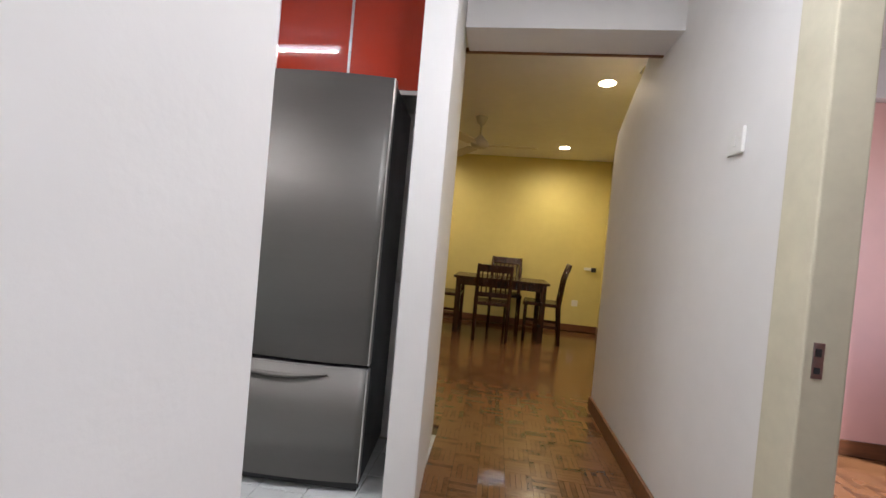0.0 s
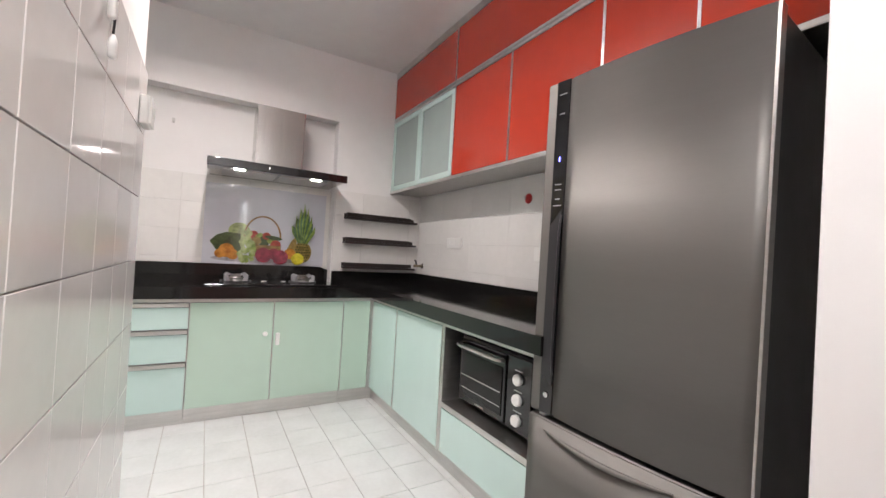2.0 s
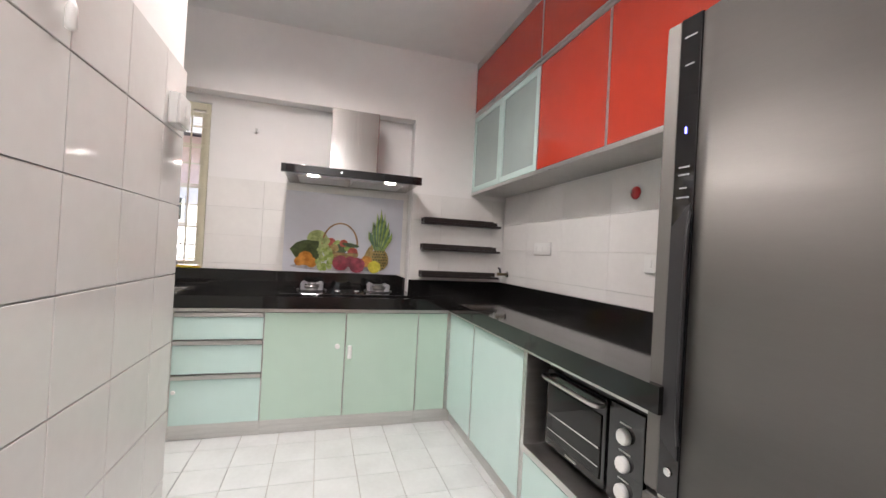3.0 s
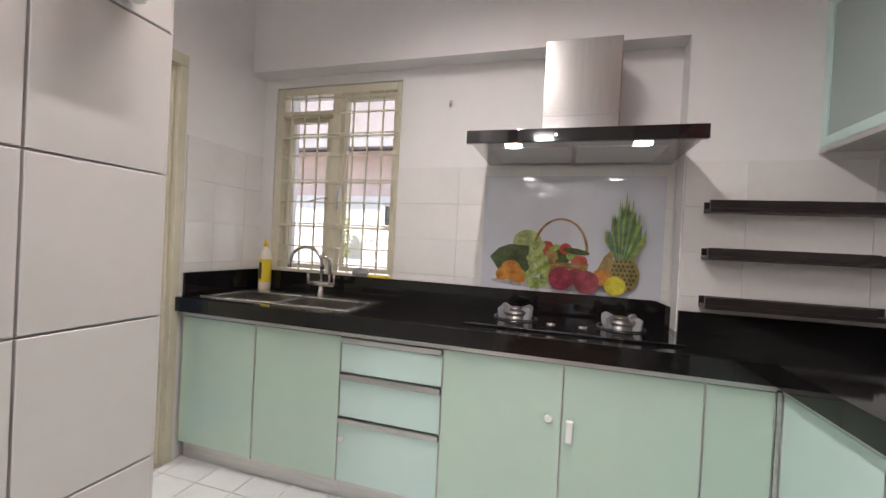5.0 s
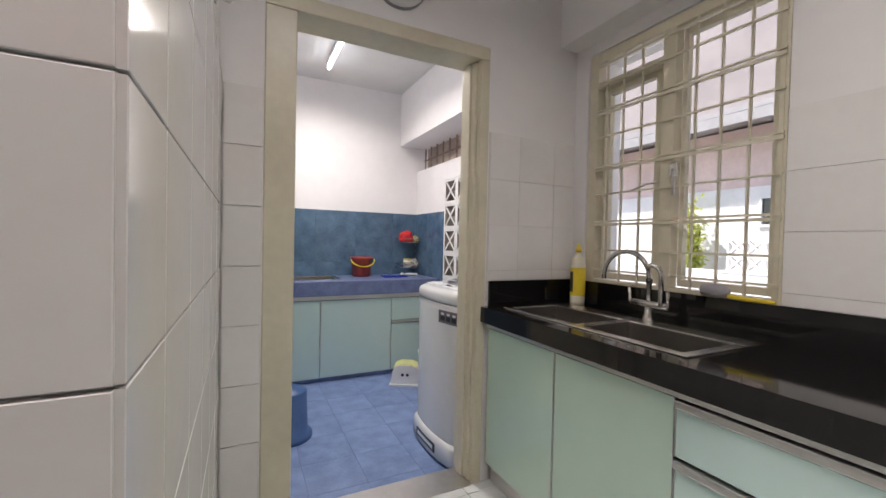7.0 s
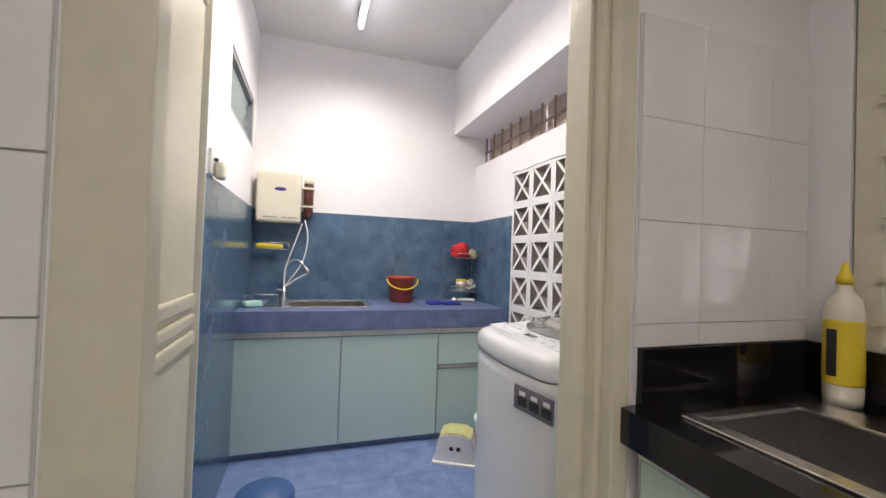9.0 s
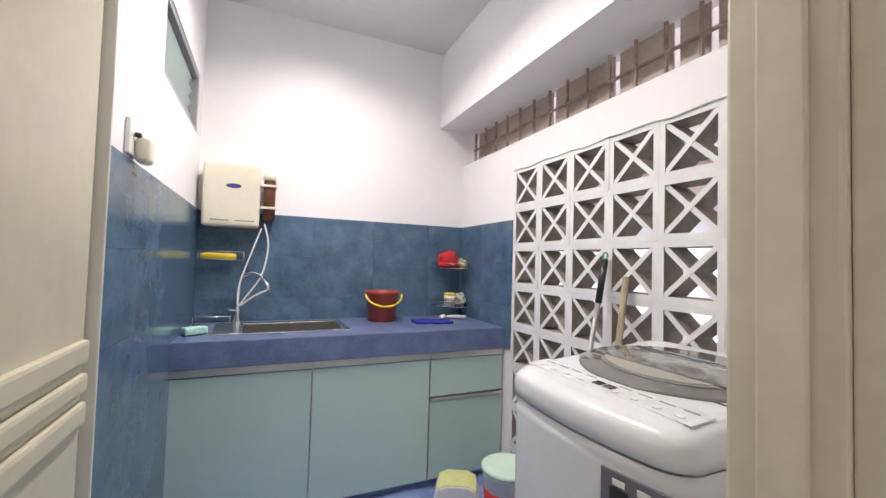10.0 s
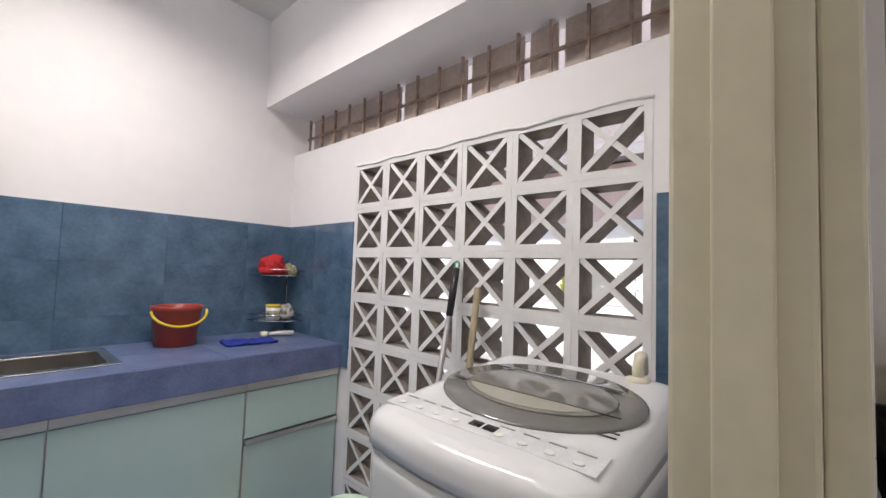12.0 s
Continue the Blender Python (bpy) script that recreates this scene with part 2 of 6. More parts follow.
# ---- structure ----
WX, REC = -3.53, -3.65          # hob wall face, its recess
NY, SY, TY = 2.47, -0.81, 0.505  # kitchen walls: behind the fridge, beside the door, the near tiled wall
TX = -1.922                     # end of the near tiled wall
KC, CT = 2.80, 0.875            # kitchen ceiling, worktop
YF, YC, YB, YX = -0.045, 2.74, -3.20, -3.70  # wet kitchen floor, ceiling, back wall, pierced wall
YL = -2.0                       # wet kitchen side wall
CW, CE = -0.32, 0.74            # corridor walls
DY, DC = 6.45, 2.56             # dining room end wall, ceiling
TILE_TOP = 1.665
YARD = Matrix.Translation((0.135, 0.07, -0.057)) @ Matrix.Diagonal((1.063, 1.093, 1.0538, 1))

floor = fixed("floor", boxes([(-3.9, CW, -0.86, 2.6, -0.12, -0.004)]), grout, "white tiled kitchen floor with grey grout joints", "floor")
floor_parquet = fixed("floor_parquet", boxes([(CW, 3.2, -2.0, 6.6, -0.12, -0.012), (-3.5, CW, 2.6, 6.6, -0.12, -0.012)]), dark_wood, "polished brown mosaic parquet floor", "floor")
PLAN[0] = YARD
floor_yard = fixed("floor_yard", boxes([(-3.86, -1.85, -3.35, -0.88, -0.2, YF - 0.003)]), blue_grout, "blue tiled floor of the wet kitchen", "floor")
PLAN[0] = Matrix()
fixed("ceiling_kitchen", box(-3.9, CW - 0.02, -0.9, 2.62, KC, KC + 0.12), paint_ceiling, "plain white kitchen ceiling", "ceiling")
PLAN[0] = YARD
fixed("ceiling_yard", box(-3.86, -1.85, -3.35, -0.885, YC, YC + 0.12), paint_ceiling, "white wet kitchen ceiling", "ceiling")
PLAN[0] = Matrix()
fixed("ceiling_corridor", boxes([(CW - 0.02, 3.2, -2.0, 2.29, 2.62, 2.74), (CE + 0.08, 3.2, 2.29, 3.3, 2.62, 2.74)]), paint_ceiling, "white corridor ceiling", "ceiling")
# Unseen slab and skirts, added so no sun leaks in between the ceilings.
fixed("roof", boxes([(-4.05, 3.35, -3.75, 6.75, 2.95, 3.1), (3.22, 3.35, -3.75, 6.75, 2.45, 2.95), (-4.05, -3.92, -3.75, 6.75, 2.5, 2.95), (-3.92, 3.22, -3.75, -3.6, 2.5, 2.95), (-3.92, 3.22, 6.62, 6.75, 2.5, 2.95)]), ground_mat, "unseen flat concrete slab with skirts, added to keep sun out", "roof")
# Unseen walls below it, added to close the sides against sun.
fixed("wall_outer", boxes([(-1.82, 3.35, -3.6, -2.13, -0.2, 2.94), (3.21, 3.35, -2.12, 1.2, -0.2, 2.44), (3.21, 3.35, 3.0, 6.62, -0.2, 2.44), (-3.5, 3.2, 6.61, 6.75, -0.2, 2.49)]), paint_white, "unseen outer wall added to keep sun out", "wall")
fixed("ceiling_dining", boxes([(-3.5, -0.345, 2.662, 6.6, DC, DC + 0.12), (-0.345, CE + 0.14, 2.542, 6.6, DC, DC + 0.12), (CE + 0.14, 3.2, 3.44, 6.6, DC, DC + 0.12)]), paint_ceiling, "white dining room ceiling", "ceiling")
wall_west = fixed("wall_west", boxes([
    (-3.9, WX, SY, NY, 2.25, KC), (-3.9, WX, 1.65, NY, 0, 2.25), (-3.9, REC, 0.17, 1.65, 0, 2.25),
    (-3.9, REC, SY, 0.17, 0, 0.97), (-3.9, REC, SY, -0.72, 0.97, 2.25), (-3.9, REC, -0.72, 0.17, 2.19, 2.25)]), paint_white, "white kitchen wall with a shallow recess round the window", "wall")
wall_north = fixed("wall_north", boxes([(-3.9, -0.417, NY, 2.62, 0, KC), ], bevel=0.004), paint_white, "white kitchen wall behind the fridge and cabinets", "wall")
fixed("wall_column", prism([(-0.416, 1.747), (-0.285, 1.747), (-0.351, 2.661), (-0.416, 2.661)], "z", 0, KC, 0.006), paint_white, "white wall end between the fridge and the corridor", "wall")
wall_door = fixed("wall_door", boxes([(-3.95, -3.082, SY - 0.165, SY, -0.2, KC), (-2.072, -1.85, SY - 0.165, SY, -0.2, KC), (-3.082, -2.072, SY - 0.165, SY, 2.142, KC)]), paint_white, "white wall round the wet kitchen doorway", "wall")
wall_south = fixed("wall_south", boxes([(TX, CW + 0.03, -0.79, TY, 0, KC), (CW - 0.3, CW + 0.03, -2.0, -0.79, 0, KC), (-0.40, CW + 0.03, TY, 0.603, 0, KC)]), paint_white, "plain white corridor wall, slightly marked", "wall")
fixed("wall_east", boxes([(CE, CE + 0.08, 1.47, 2.54, 0, 2.74), (CE, CE + 0.08, 0.5, 1.47, 2.12, 2.74), (CE, CE + 0.08, -2.0, 0.5, 0, 2.74)]), paint_white, "plain white corridor wall", "wall")
fixed("wall_east_end", prism([(2.54, 0), (3.36, 0), (3.36, 1.93), (3.31, 2.06), (2.78, 2.375), (2.54, 2.49)], "x", CE, CE + 0.14), paint_white, "white wall end with a sloping top", "wall")
fixed("wall_end", boxes([(-0.63, 3.2, -2.12, -2.0, 0, 2.74)]), paint_white, "plain white corridor wall", "wall")
fixed("beam", boxes([(-0.32, CE, 2.29, 2.54, 2.27, 2.74)]), paint_white, "white ceiling beam across the corridor", "beam")
fixed("trim", box(-0.34, CE, 2.54, 2.562, 2.262, 2.29, 0.004), skirting_wood, "brown wooden strip under the corridor beam", "trim")
fixed("wall_dining", boxes([(-3.5, 3.2, DY, 6.6, 0, 2.62)]), paint_yellow, "yellow dining room wall", "wall")
fixed("wall_dining_side", boxes([(1.50, 1.62, 3.36, DY, 0, 2.62), (CE + 0.14, 1.50, 3.301, 3.36, 0, 2.62)]), paint_yellow, "yellow dining room side wall", "wall")
fixed("wall_dining_far", boxes([(-3.6, -3.5, 2.6, 6.6, 0, 2.62), (-3.5, -0.417, 2.62, 2.66, 0, 2.62)]), paint_yellow, "yellow dining room wall", "wall")
fixed("wall_pink", boxes([(3.1, 3.2, -2.0, 1.35, 0, 2.62), (3.1, 3.2, 2.85, 3.3, 0, 2.62), (3.1, 3.2, 1.35, 2.85, 0, 0.85), (3.1, 3.2, 1.35, 2.85, 2.15, 2.62)]), paint_pink, "pink bedroom wall", "wall")
fixed("wall_pink_far", boxes([(CE + 0.14, 3.1, 3.19, 3.30, 0, 2.31)]), paint_pink, "pink bedroom wall", "wall")
fixed("beam_pink", boxes([(CE + 0.14, 3.1, 3.12, 3.30, 2.311, 2.62)]), paint_white, "white beam in the pink bedroom", "beam")
PLAN[0] = YARD
wall_back = fixed("wall_yard_back", box(-3.86, -1.85, YB - 0.14, YB, -0.2, YC), paint_yard, "white wet kitchen wall above blue tiles", "wall")
wall_side = fixed("wall_yard_side", boxes([(YL, -1.85, YB, -0.885, -0.2, 1.87), (YL, -1.85, YB, -3.08, 1.87, YC), (YL, -1.85, -2.3, -0.885, 1.87, YC), (YL, -1.85, -3.08, -2.3, 2.2, YC)]), paint_yard, "white wet kitchen side wall with a high vent opening", "wall")
wall_screen = fixed("wall_yard_screen", boxes([(-3.86, YX, YB, -2.543, -0.2, 1.93), (-3.86, YX, -1.153, -0.885, -0.2, 1.93), (-3.86, YX, -2.543, -1.153, 1.766, 1.93)]), paint_yard, "white wall round the pierced block screen", "wall")
fixed("beam_yard", box(-3.86, -3.5, YB, -0.885, 2.19, YC), paint_yard, "white beam over the pierced block screen", "beam")
PLAN[0] = Matrix()
fixed("threshold", box(-3.02, -2.187, -0.96, -0.79, -0.12, 0.006, 0.003), aluminium, "worn metal door threshold strip", "threshold")
for b in ((CE - 0.018, CE, 1.47, 3.36, 0, 0.1), (-3.5, 1.50, DY - 0.018, DY, 0, 0.1), (CE + 0.14, 3.1, 3.172, 3.19, 0, 0.1), (1.482, 1.50, 3.36, DY - 0.018, 0, 0.1)):
    fixed("baseboard", box(*b, 0.005), skirting_wood, "brown varnished wooden skirting board", "skirting")

# ---- doors and windows ----
def door_frame(name, inner0, inner1, y0, y1, top, label):
    """A stepped cream frame round an opening along x; the jambs are parts."""
    d = thing(name, (inner0, y0, 0), label, "door frame", kind="structure")
    part("jamb", box(inner0 - 0.06, inner0, y0, y1 - 0.036, -0.045, top, 0.006), paint_cream, d)
    part("rebate", box(inner0 - 0.06, inner0 - 0.014, y1 - 0.0355, y1, -0.045, top, 0.004), paint_cream, d)
    part("stop", box(inner0, inner0 + 0.012, y1 - 0.128, y1 - 0.07, -0.045, top, 0.003), paint_cream, d)
    part("jamb", box(inner1 + 0.068, inner1 + 0.115, y0, y1 - 0.0655, -0.045, top, 0.004), paint_cream, d)
    part("rebate", box(inner1, inner1 + 0.115, y1 - 0.065, y1, -0.045, top, 0.006), paint_cream, d)
    part("head", box(inner0 - 0.06, inner1 + 0.115, y0, y1, top + 0.001, top + 0.063, 0.006), paint_cream, d)
    return d


door_frame("door_frame", -3.02, -2.187, -0.98, -0.806, 2.08, "cream painted door frame with chipped gloss paint")

PLAN[0] = YARD
leaf = thing("door_1", (-2.045, -0.98, YF), "open cream panelled door folded against the side wall", "door", kind="structure")
part("stile", box(-2.065, -2.025, -1.10, -0.98, -0.02, 2.06, 0.006), paint_cream, leaf)
part("stile", box(-2.045, -2.03, -1.594, -1.561, -0.02, 2.06, 0.002), paint_cream, leaf)
for z0, z1 in ((1.95, 2.06), (0.99, 1.035), (0.935, 0.972), (0.875, 0.918), (-0.02, 0.12)):
    part("rail", box(-2.067, -2.023, -1.56, -1.10, z0, z1, 0.008), paint_cream, leaf)
for z0, z1 in ((1.035, 1.95), (0.972, 0.99), (0.918, 0.935), (0.12, 0.875)):
    part("panel", box(-2.056, -2.033, -1.56, -1.10, z0, z1, 0.002), paint_cream, leaf)
part("edge_strip", box(-2.068, -2.022, -1.602, -1.5945, -0.02, 2.06, 0.002), white_plastic, leaf, "white edge strip")
for z in (0.25, 1.0, 1.8):
    part("hinge", tube([(-2.077, -0.974, z), (-2.077, -0.974, z + 0.09)], 0.007), steel, leaf)
PLAN[0] = Matrix()

pane_glass = glass("window glass", (0.98, 0.99, 0.98), 0.02)
frost = glass("wired glass", (0.80, 0.74, 0.70), 0.22)
window = thing("window_1", (REC, -0.27, 0.98), "cream steel casement window with a security grille", "window", kind="structure")
W0, W1, WB, WT = -0.715, 0.165, 0.985, 2.185
wf = part("window_frame", boxes([(-3.71, -3.655, W0, W0 + 0.055, WB, WT), (-3.71, -3.655, W1 - 0.03, W1, WB, WT), (-3.71, -3.655, W0 + 0.055, W1 - 0.03, WT - 0.05, WT), (-3.71, -3.655, W0 + 0.055, W1 - 0.03, WB, WB + 0.03), (-3.71, -3.655, -0.30, -0.24, WB + 0.03, WT - 0.05)], 0.004), paint_cream, window)
part("window_sill", box(-3.86, -3.648, W0, W1, WB - 0.02, WB - 0.001, 0.003), paint_white, window)
CASE = ((W0 + 0.06, -0.305), (-0.235, W1 - 0.035))
for k, (a, b) in enumerate(CASE):
    top = 2.0 if k == 0 else WT - 0.055
    side = 0.055 if k == 0 else 0.028
    sash = part("sash", boxes([(-3.735, -3.70, a, a + side * 0.7, WB + 0.035, top), (-3.735, -3.70, b - side, b, WB + 0.035, top), (-3.735, -3.70, a + side * 0.7, b - side, top - 0.03, top), (-3.735, -3.70, a + side * 0.7, b - side, WB + 0.035, WB + 0.065)], 0.003), paint_cream, window)
    pane = part("pane", box(-3.722, -3.718, a + side * 0.7, b - side, WB + 0.065, top - 0.03), pane_glass, sash)
    pane.visible_shadow = False
part("transom", box(-3.715, -3.66, W0 + 0.055, -0.30, 2.0, 2.035, 0.003), paint_cream, window)
pane = part("pane", box(-3.722, -3.718, W0 + 0.056, -0.301, 2.036, WT - 0.051), pane_glass, window)
pane.visible_shadow = False
grille = part("grille", bmesh.new(), paint_cream, window)
for z in (1.065, 1.167, 1.295, 1.312, 1.45, 1.575, 1.592, 1.743, 1.862, 1.88, 2.01, 2.11):
    thick = 0.006 if z in (1.295, 1.575, 1.862) else 0.0045
    part("bar", box(-3.652, -3.643, W0 + 0.05, W1 - 0.005, z - thick, z + thick), paint_cream, grille)
for y in (-0.60, -0.50, -0.40, -0.15, -0.05, 0.05, 0.15):
    part("bar", box(-3.661, -3.652, y - 0.0045, y + 0.0045, WB + 0.03, WT - 0.05), paint_cream, grille)
hand = part("catch", tube([(-3.66, -0.235, 1.52), (-3.635, -0.225, 1.52), (-3.63, -0.22, 1.47), (-3.625, -0.215, 1.41)], 0.007), aluminium, window, "worn metal casement catch")
part("catch_plate", box(-3.655, -3.64, -0.25, -0.215, 1.49, 1.55, 0.004), aluminium, window)
part("stay", tube([(-3.66, -0.46, 1.45), (-3.65, -0.36, 1.475), (-3.66, -0.31, 1.48)], 0.005), aluminium, window)

# ---- kitchen cabinets ----
def sheet_door(parent, axis, face, a0, a1, z0, z1, mat, name="door", edge=0.012, out=1):
    """A glass-fronted door with slim metal edges. axis: the one that it faces along."""
    def put(p0, p1, q0, q1, r0, r1, bevel=0.0):
        return box(p0, p1, q0, q1, r0, r1, bevel) if axis == "x" else box(q0, q1, p0, p1, r0, r1, bevel)
    back, front = sorted((face, face - out * 0.018))
    d = part(name, put(back + 0.001, front - 0.001, a0 + 0.0035, a1 - 0.0035, z0 + 0.003, z1 - 0.003, 0.0015), mat, parent)
    f0, f1 = sorted((face - out * 0.016, face + out * 0.002))
    for q0, q1, r0, r1 in ((a0 + 0.001, a0 + 0.0035, z0, z1), (a1 - 0.0035, a1 - 0.001, z0, z1)):
        part("edge_trim", put(f0, f1, q0, q1, r0, r1), aluminium, d)
    return d


def base_unit(axis, face, a0, a1, depth, doors, label, drawers=(), out=1, top=0.775):
    """A floor cabinet: carcass, plinth, top rail and its doors or drawers."""
    mid = (a0 + a1) / 2
    at = (face, mid, 0) if axis == "x" else (mid, face, 0)
    c = thing("base_cabinet", at, label, "cabinet", "kitchen base cabinets")

    def put(p0, p1, q0, q1, r0, r1, bevel=0.0):
        p0, p1 = sorted((p0, p1))
        return box(p0, p1, q0, q1, r0, r1, bevel) if axis == "x" else box(q0, q1, p0, p1, r0, r1, bevel)
    part("body", put(face - out * depth, face - out * 0.022, a0, a1, 0.1, top), grey_plastic, c)
    part("plinth", put(face - out * depth, face - out * 0.035, a0, a1, 0.0, 0.099, 0.002), aluminium, c, "scuffed aluminium plinth")
    part("top_rail", put(face - out * 0.02, face + out * 0.006, a0, a1, 0.776, 0.799, 0.003), aluminium, c)
    for d0, d1, mat in doors:
        sheet_door(c, axis, face, d0, d1, 0.1, 0.774, mat, out=out)
    for z0, z1 in drawers:
        d = sheet_door(c, axis, face, a0, a1, z0, z1 - 0.03, glass_aqua, "drawer", out=out)
        part("handle", put(face - out * 0.012, face + out * 0.012, a0 + 0.004, a1 - 0.004, z1 - 0.028, z1 - 0.004, 0.004), aluminium, d, "aluminium profile handle")
    return c


base_unit("x", -3.09, -0.785, 0.172, 0.5, ((-0.785, -0.312, glass_green), (-0.312, 0.172, glass_green)), "pale green glass sink cabinet with two doors", top=0.69)
base_unit("x", -3.09, 0.172, 0.664, 0.5, (), "pale aqua glass cabinet with three drawers", ((0.1, 0.40), (0.40, 0.605), (0.605, 0.774)))
hob_cab = base_unit("x", -3.09, 0.664, 1.648, 0.5, ((0.664, 1.161, glass_green), (1.161, 1.648, glass_green)), "pale green glass hob cabinet with a child lock")
narrow = base_unit("x", -3.09, 1.648, 1.862, 0.5, ((1.648, 1.862, glass_green),), "narrow pale green glass corner cabinet")
part("plinth", box(-3.2, -3.1255, 1.8625, 1.95, 0, 0.099), aluminium, narrow)
part("plinth", box(-3.125, -3.0855, 1.9155, 1.96, 0, 0.099), aluminium, narrow)
part("corner_post", box(-3.112, -3.0865, 1.8635, 1.90, 0.1, 0.775, 0.002), aluminium, narrow)
base_unit("y", 1.88, -3.085, -2.63, 0.55, ((-3.085, -2.63, glass_aqua),), "pale aqua glass corner cabinet", out=-1)
base_unit("y", 1.88, -2.63, -2.015, 0.55, ((-2.63, -2.015, glass_aqua),), "pale aqua glass cabinet beside the oven", out=-1)
lock = thing("child_lock", (-3.08, 1.15, 0.53), "white plastic child lock stuck on the doors", "door lock")
part("knob", moved(turned([(0.016, 0), (0.016, 0.012), (0.012, 0.016)], 16), Matrix.Translation((-3.09, 1.112, 0.555)) @ pose(0, 0, 0, 0, 90, 0)), white_plastic, lock)
part("clip", box(-3.09, -3.068, 1.178, 1.205, 0.475, 0.56, 0.006), white_plastic, lock)
button = thing("child_lock", (-3.08, 0.18, 0.33), "small white plastic child lock disc", "door lock")
part("knob", moved(turned([(0.012, 0), (0.012, 0.008), (0.009, 0.011)], 16), Matrix.Translation((-3.09, 0.195, 0.30)) @ pose(0, 0, 0, 0, 90, 0)), white_plastic, button)

oven_cab = thing("oven_cabinet", (-1.55, 1.88, 0), "aluminium oven niche above a pale aqua drawer", "cabinet", "kitchen base cabinets")
part("side_panel", box(-2.015, -1.985, 1.878, 2.45, 0.1, 0.776, 0.002), aluminium, oven_cab)
part("side_panel", box(-1.255, -1.225, 1.878, 2.45, 0.1, 0.776, 0.002), aluminium, oven_cab)
part("shelf", box(-1.985, -1.255, 1.876, 2.45, 0.34, 0.37, 0.002), aluminium, oven_cab)
part("back_panel", box(-1.985, -1.255, 2.43, 2.45, 0.37, 0.776), aluminium, oven_cab)
part("top_rail", box(-2.015, -1.225, 1.874, 1.90, 0.777, 0.799, 0.003), aluminium, oven_cab)
part("plinth", box(-2.015, -1.225, 1.915, 2.45, 0, 0.099, 0.002), aluminium, oven_cab)
part("body", box(-1.985, -1.255, 1.902, 2.45, 0.1, 0.339), grey_plastic, oven_cab)
sheet_door(oven_cab, "y", 1.88, -2.013, -1.227, 0.102, 0.337, glass_aqua, "drawer", out=-1)

PLAN[0] = Matrix.Translation((-0.082, 0.05, 0.0))
oven = thing("toaster_oven", (-1.6, 1.93, 0.37), "black countertop oven with three white-faced knobs", "oven")
part("body", box(-1.87, -1.30, 1.925, 2.33, 0.385, 0.735, 0.012), dark_plastic, oven)
od = part("door", box(-1.855, -1.475, 1.905, 1.924, 0.40, 0.72, 0.006), black_gloss, oven)
part("window", box(-1.835, -1.495, 1.900, 1.9045, 0.43, 0.655, 0.002), glass("dark oven glass", (0.05, 0.05, 0.05), 0.05, 0.5), od)
part("handle", tube([(-1.84, 1.905, 0.69), (-1.84, 1.875, 0.692), (-1.82, 1.868, 0.692), (-1.51, 1.868, 0.692), (-1.49, 1.875, 0.692), (-1.49, 1.905, 0.69)], 0.009), aluminium, od, "satin metal bar handle")
part("nameplate", box(-1.70, -1.63, 1.9025, 1.9045, 0.41, 0.418), aluminium, od)
part("wire_shelf", boxes([(-1.83, -1.50, 1.8975, 1.8995, 0.535, 0.541), (-1.83, -1.50, 1.8975, 1.8995, 0.47, 0.474)]), steel, od)
part("control_panel", box(-1.465, -1.305, 1.908, 1.924, 0.395, 0.725, 0.004), black_gloss, oven)
for z in (0.45, 0.54, 0.63):
    part("knob", moved(turned([(0.026, 0), (0.026, 0.014), (0.022, 0.02)], 20), Matrix.Translation((-1.385, 1.908, z)) @ pose(0, 0, 0, 90, 0, 0)), white_plastic, oven, "white-faced round knob")
    part("marking", box(-1.41, -1.36, 1.9055, 1.9075, z + 0.036, z + 0.04), aluminium, oven)
for x in (-1.83, -1.34):
    for y in (1.96, 2.30):
        part("foot", box(x - 0.015, x + 0.015, y - 0.015, y + 0.015, 0.3702, 0.386), dark_plastic, oven)
PLAN[0] = Matrix()

# ---- worktop ----
SK = (-0.71, 0.15, -3.52, -3.16)  # the sink's hole: y from, to, x from, to
worktop = thing("worktop", (-3.3, 0.8, CT), "black polished granite worktop with an upstand", "worktop")
for b in ((REC, SK[2], SY, 1.86, 0.80, CT), (SK[3], -3.058, SY, 1.852, 0.80, CT), (SK[2], SK[3], SY, SK[0], 0.80, CT), (SK[2], SK[3], SK[1], 1.86, 0.80, CT), (WX, -1.235, 1.86, NY, 0.80, CT), (-3.085, -1.235, 1.846, 1.86, 0.80, CT)):
    part("slab", box(*b), granite, worktop)
part("upstand", prism([(SY, CT), (1.652, CT), (1.652, 0.975), (1.58, 1.0), (SY, 1.0)], "x", REC, REC + 0.02), granite, worktop)
part("upstand", box(WX, WX + 0.018, 1.655, NY, CT, 0.975, 0.002), granite, worktop)
part("upstand", box(WX + 0.018, -1.235, NY - 0.02, NY, CT, 0.975, 0.002), granite, worktop)
part("upstand", box(REC + 0.02, -3.10, SY, SY + 0.018, CT, 1.0, 0.002), granite, worktop)

sink = thing("kitchen_sink", (-3.33, -0.32, CT), "double bowl stainless steel kitchen sink", "sink")
def bowl(parent, x0, x1, y0, y1, top, depth, mat, name="bowl"):
    bm = boxes([(x0, x1, y0, y1, top - depth, top - depth + 0.004), (x0, x0 + 0.003, y0, y1, top - depth, top), (x1 - 0.003, x1, y0, y1, top - depth, top), (x0, x1, y0, y0 + 0.003, top - depth, top), (x0, x1, y1 - 0.003, y1, top - depth, top)])
    b = part(name, bm, mat, parent)
    part("drain", turned([(0.035, 0.0), (0.035, 0.004), (0.022, 0.002)], 20, ((x0 + x1) / 2, (y0 + y1) / 2, top - depth + 0.004)), chrome, b)
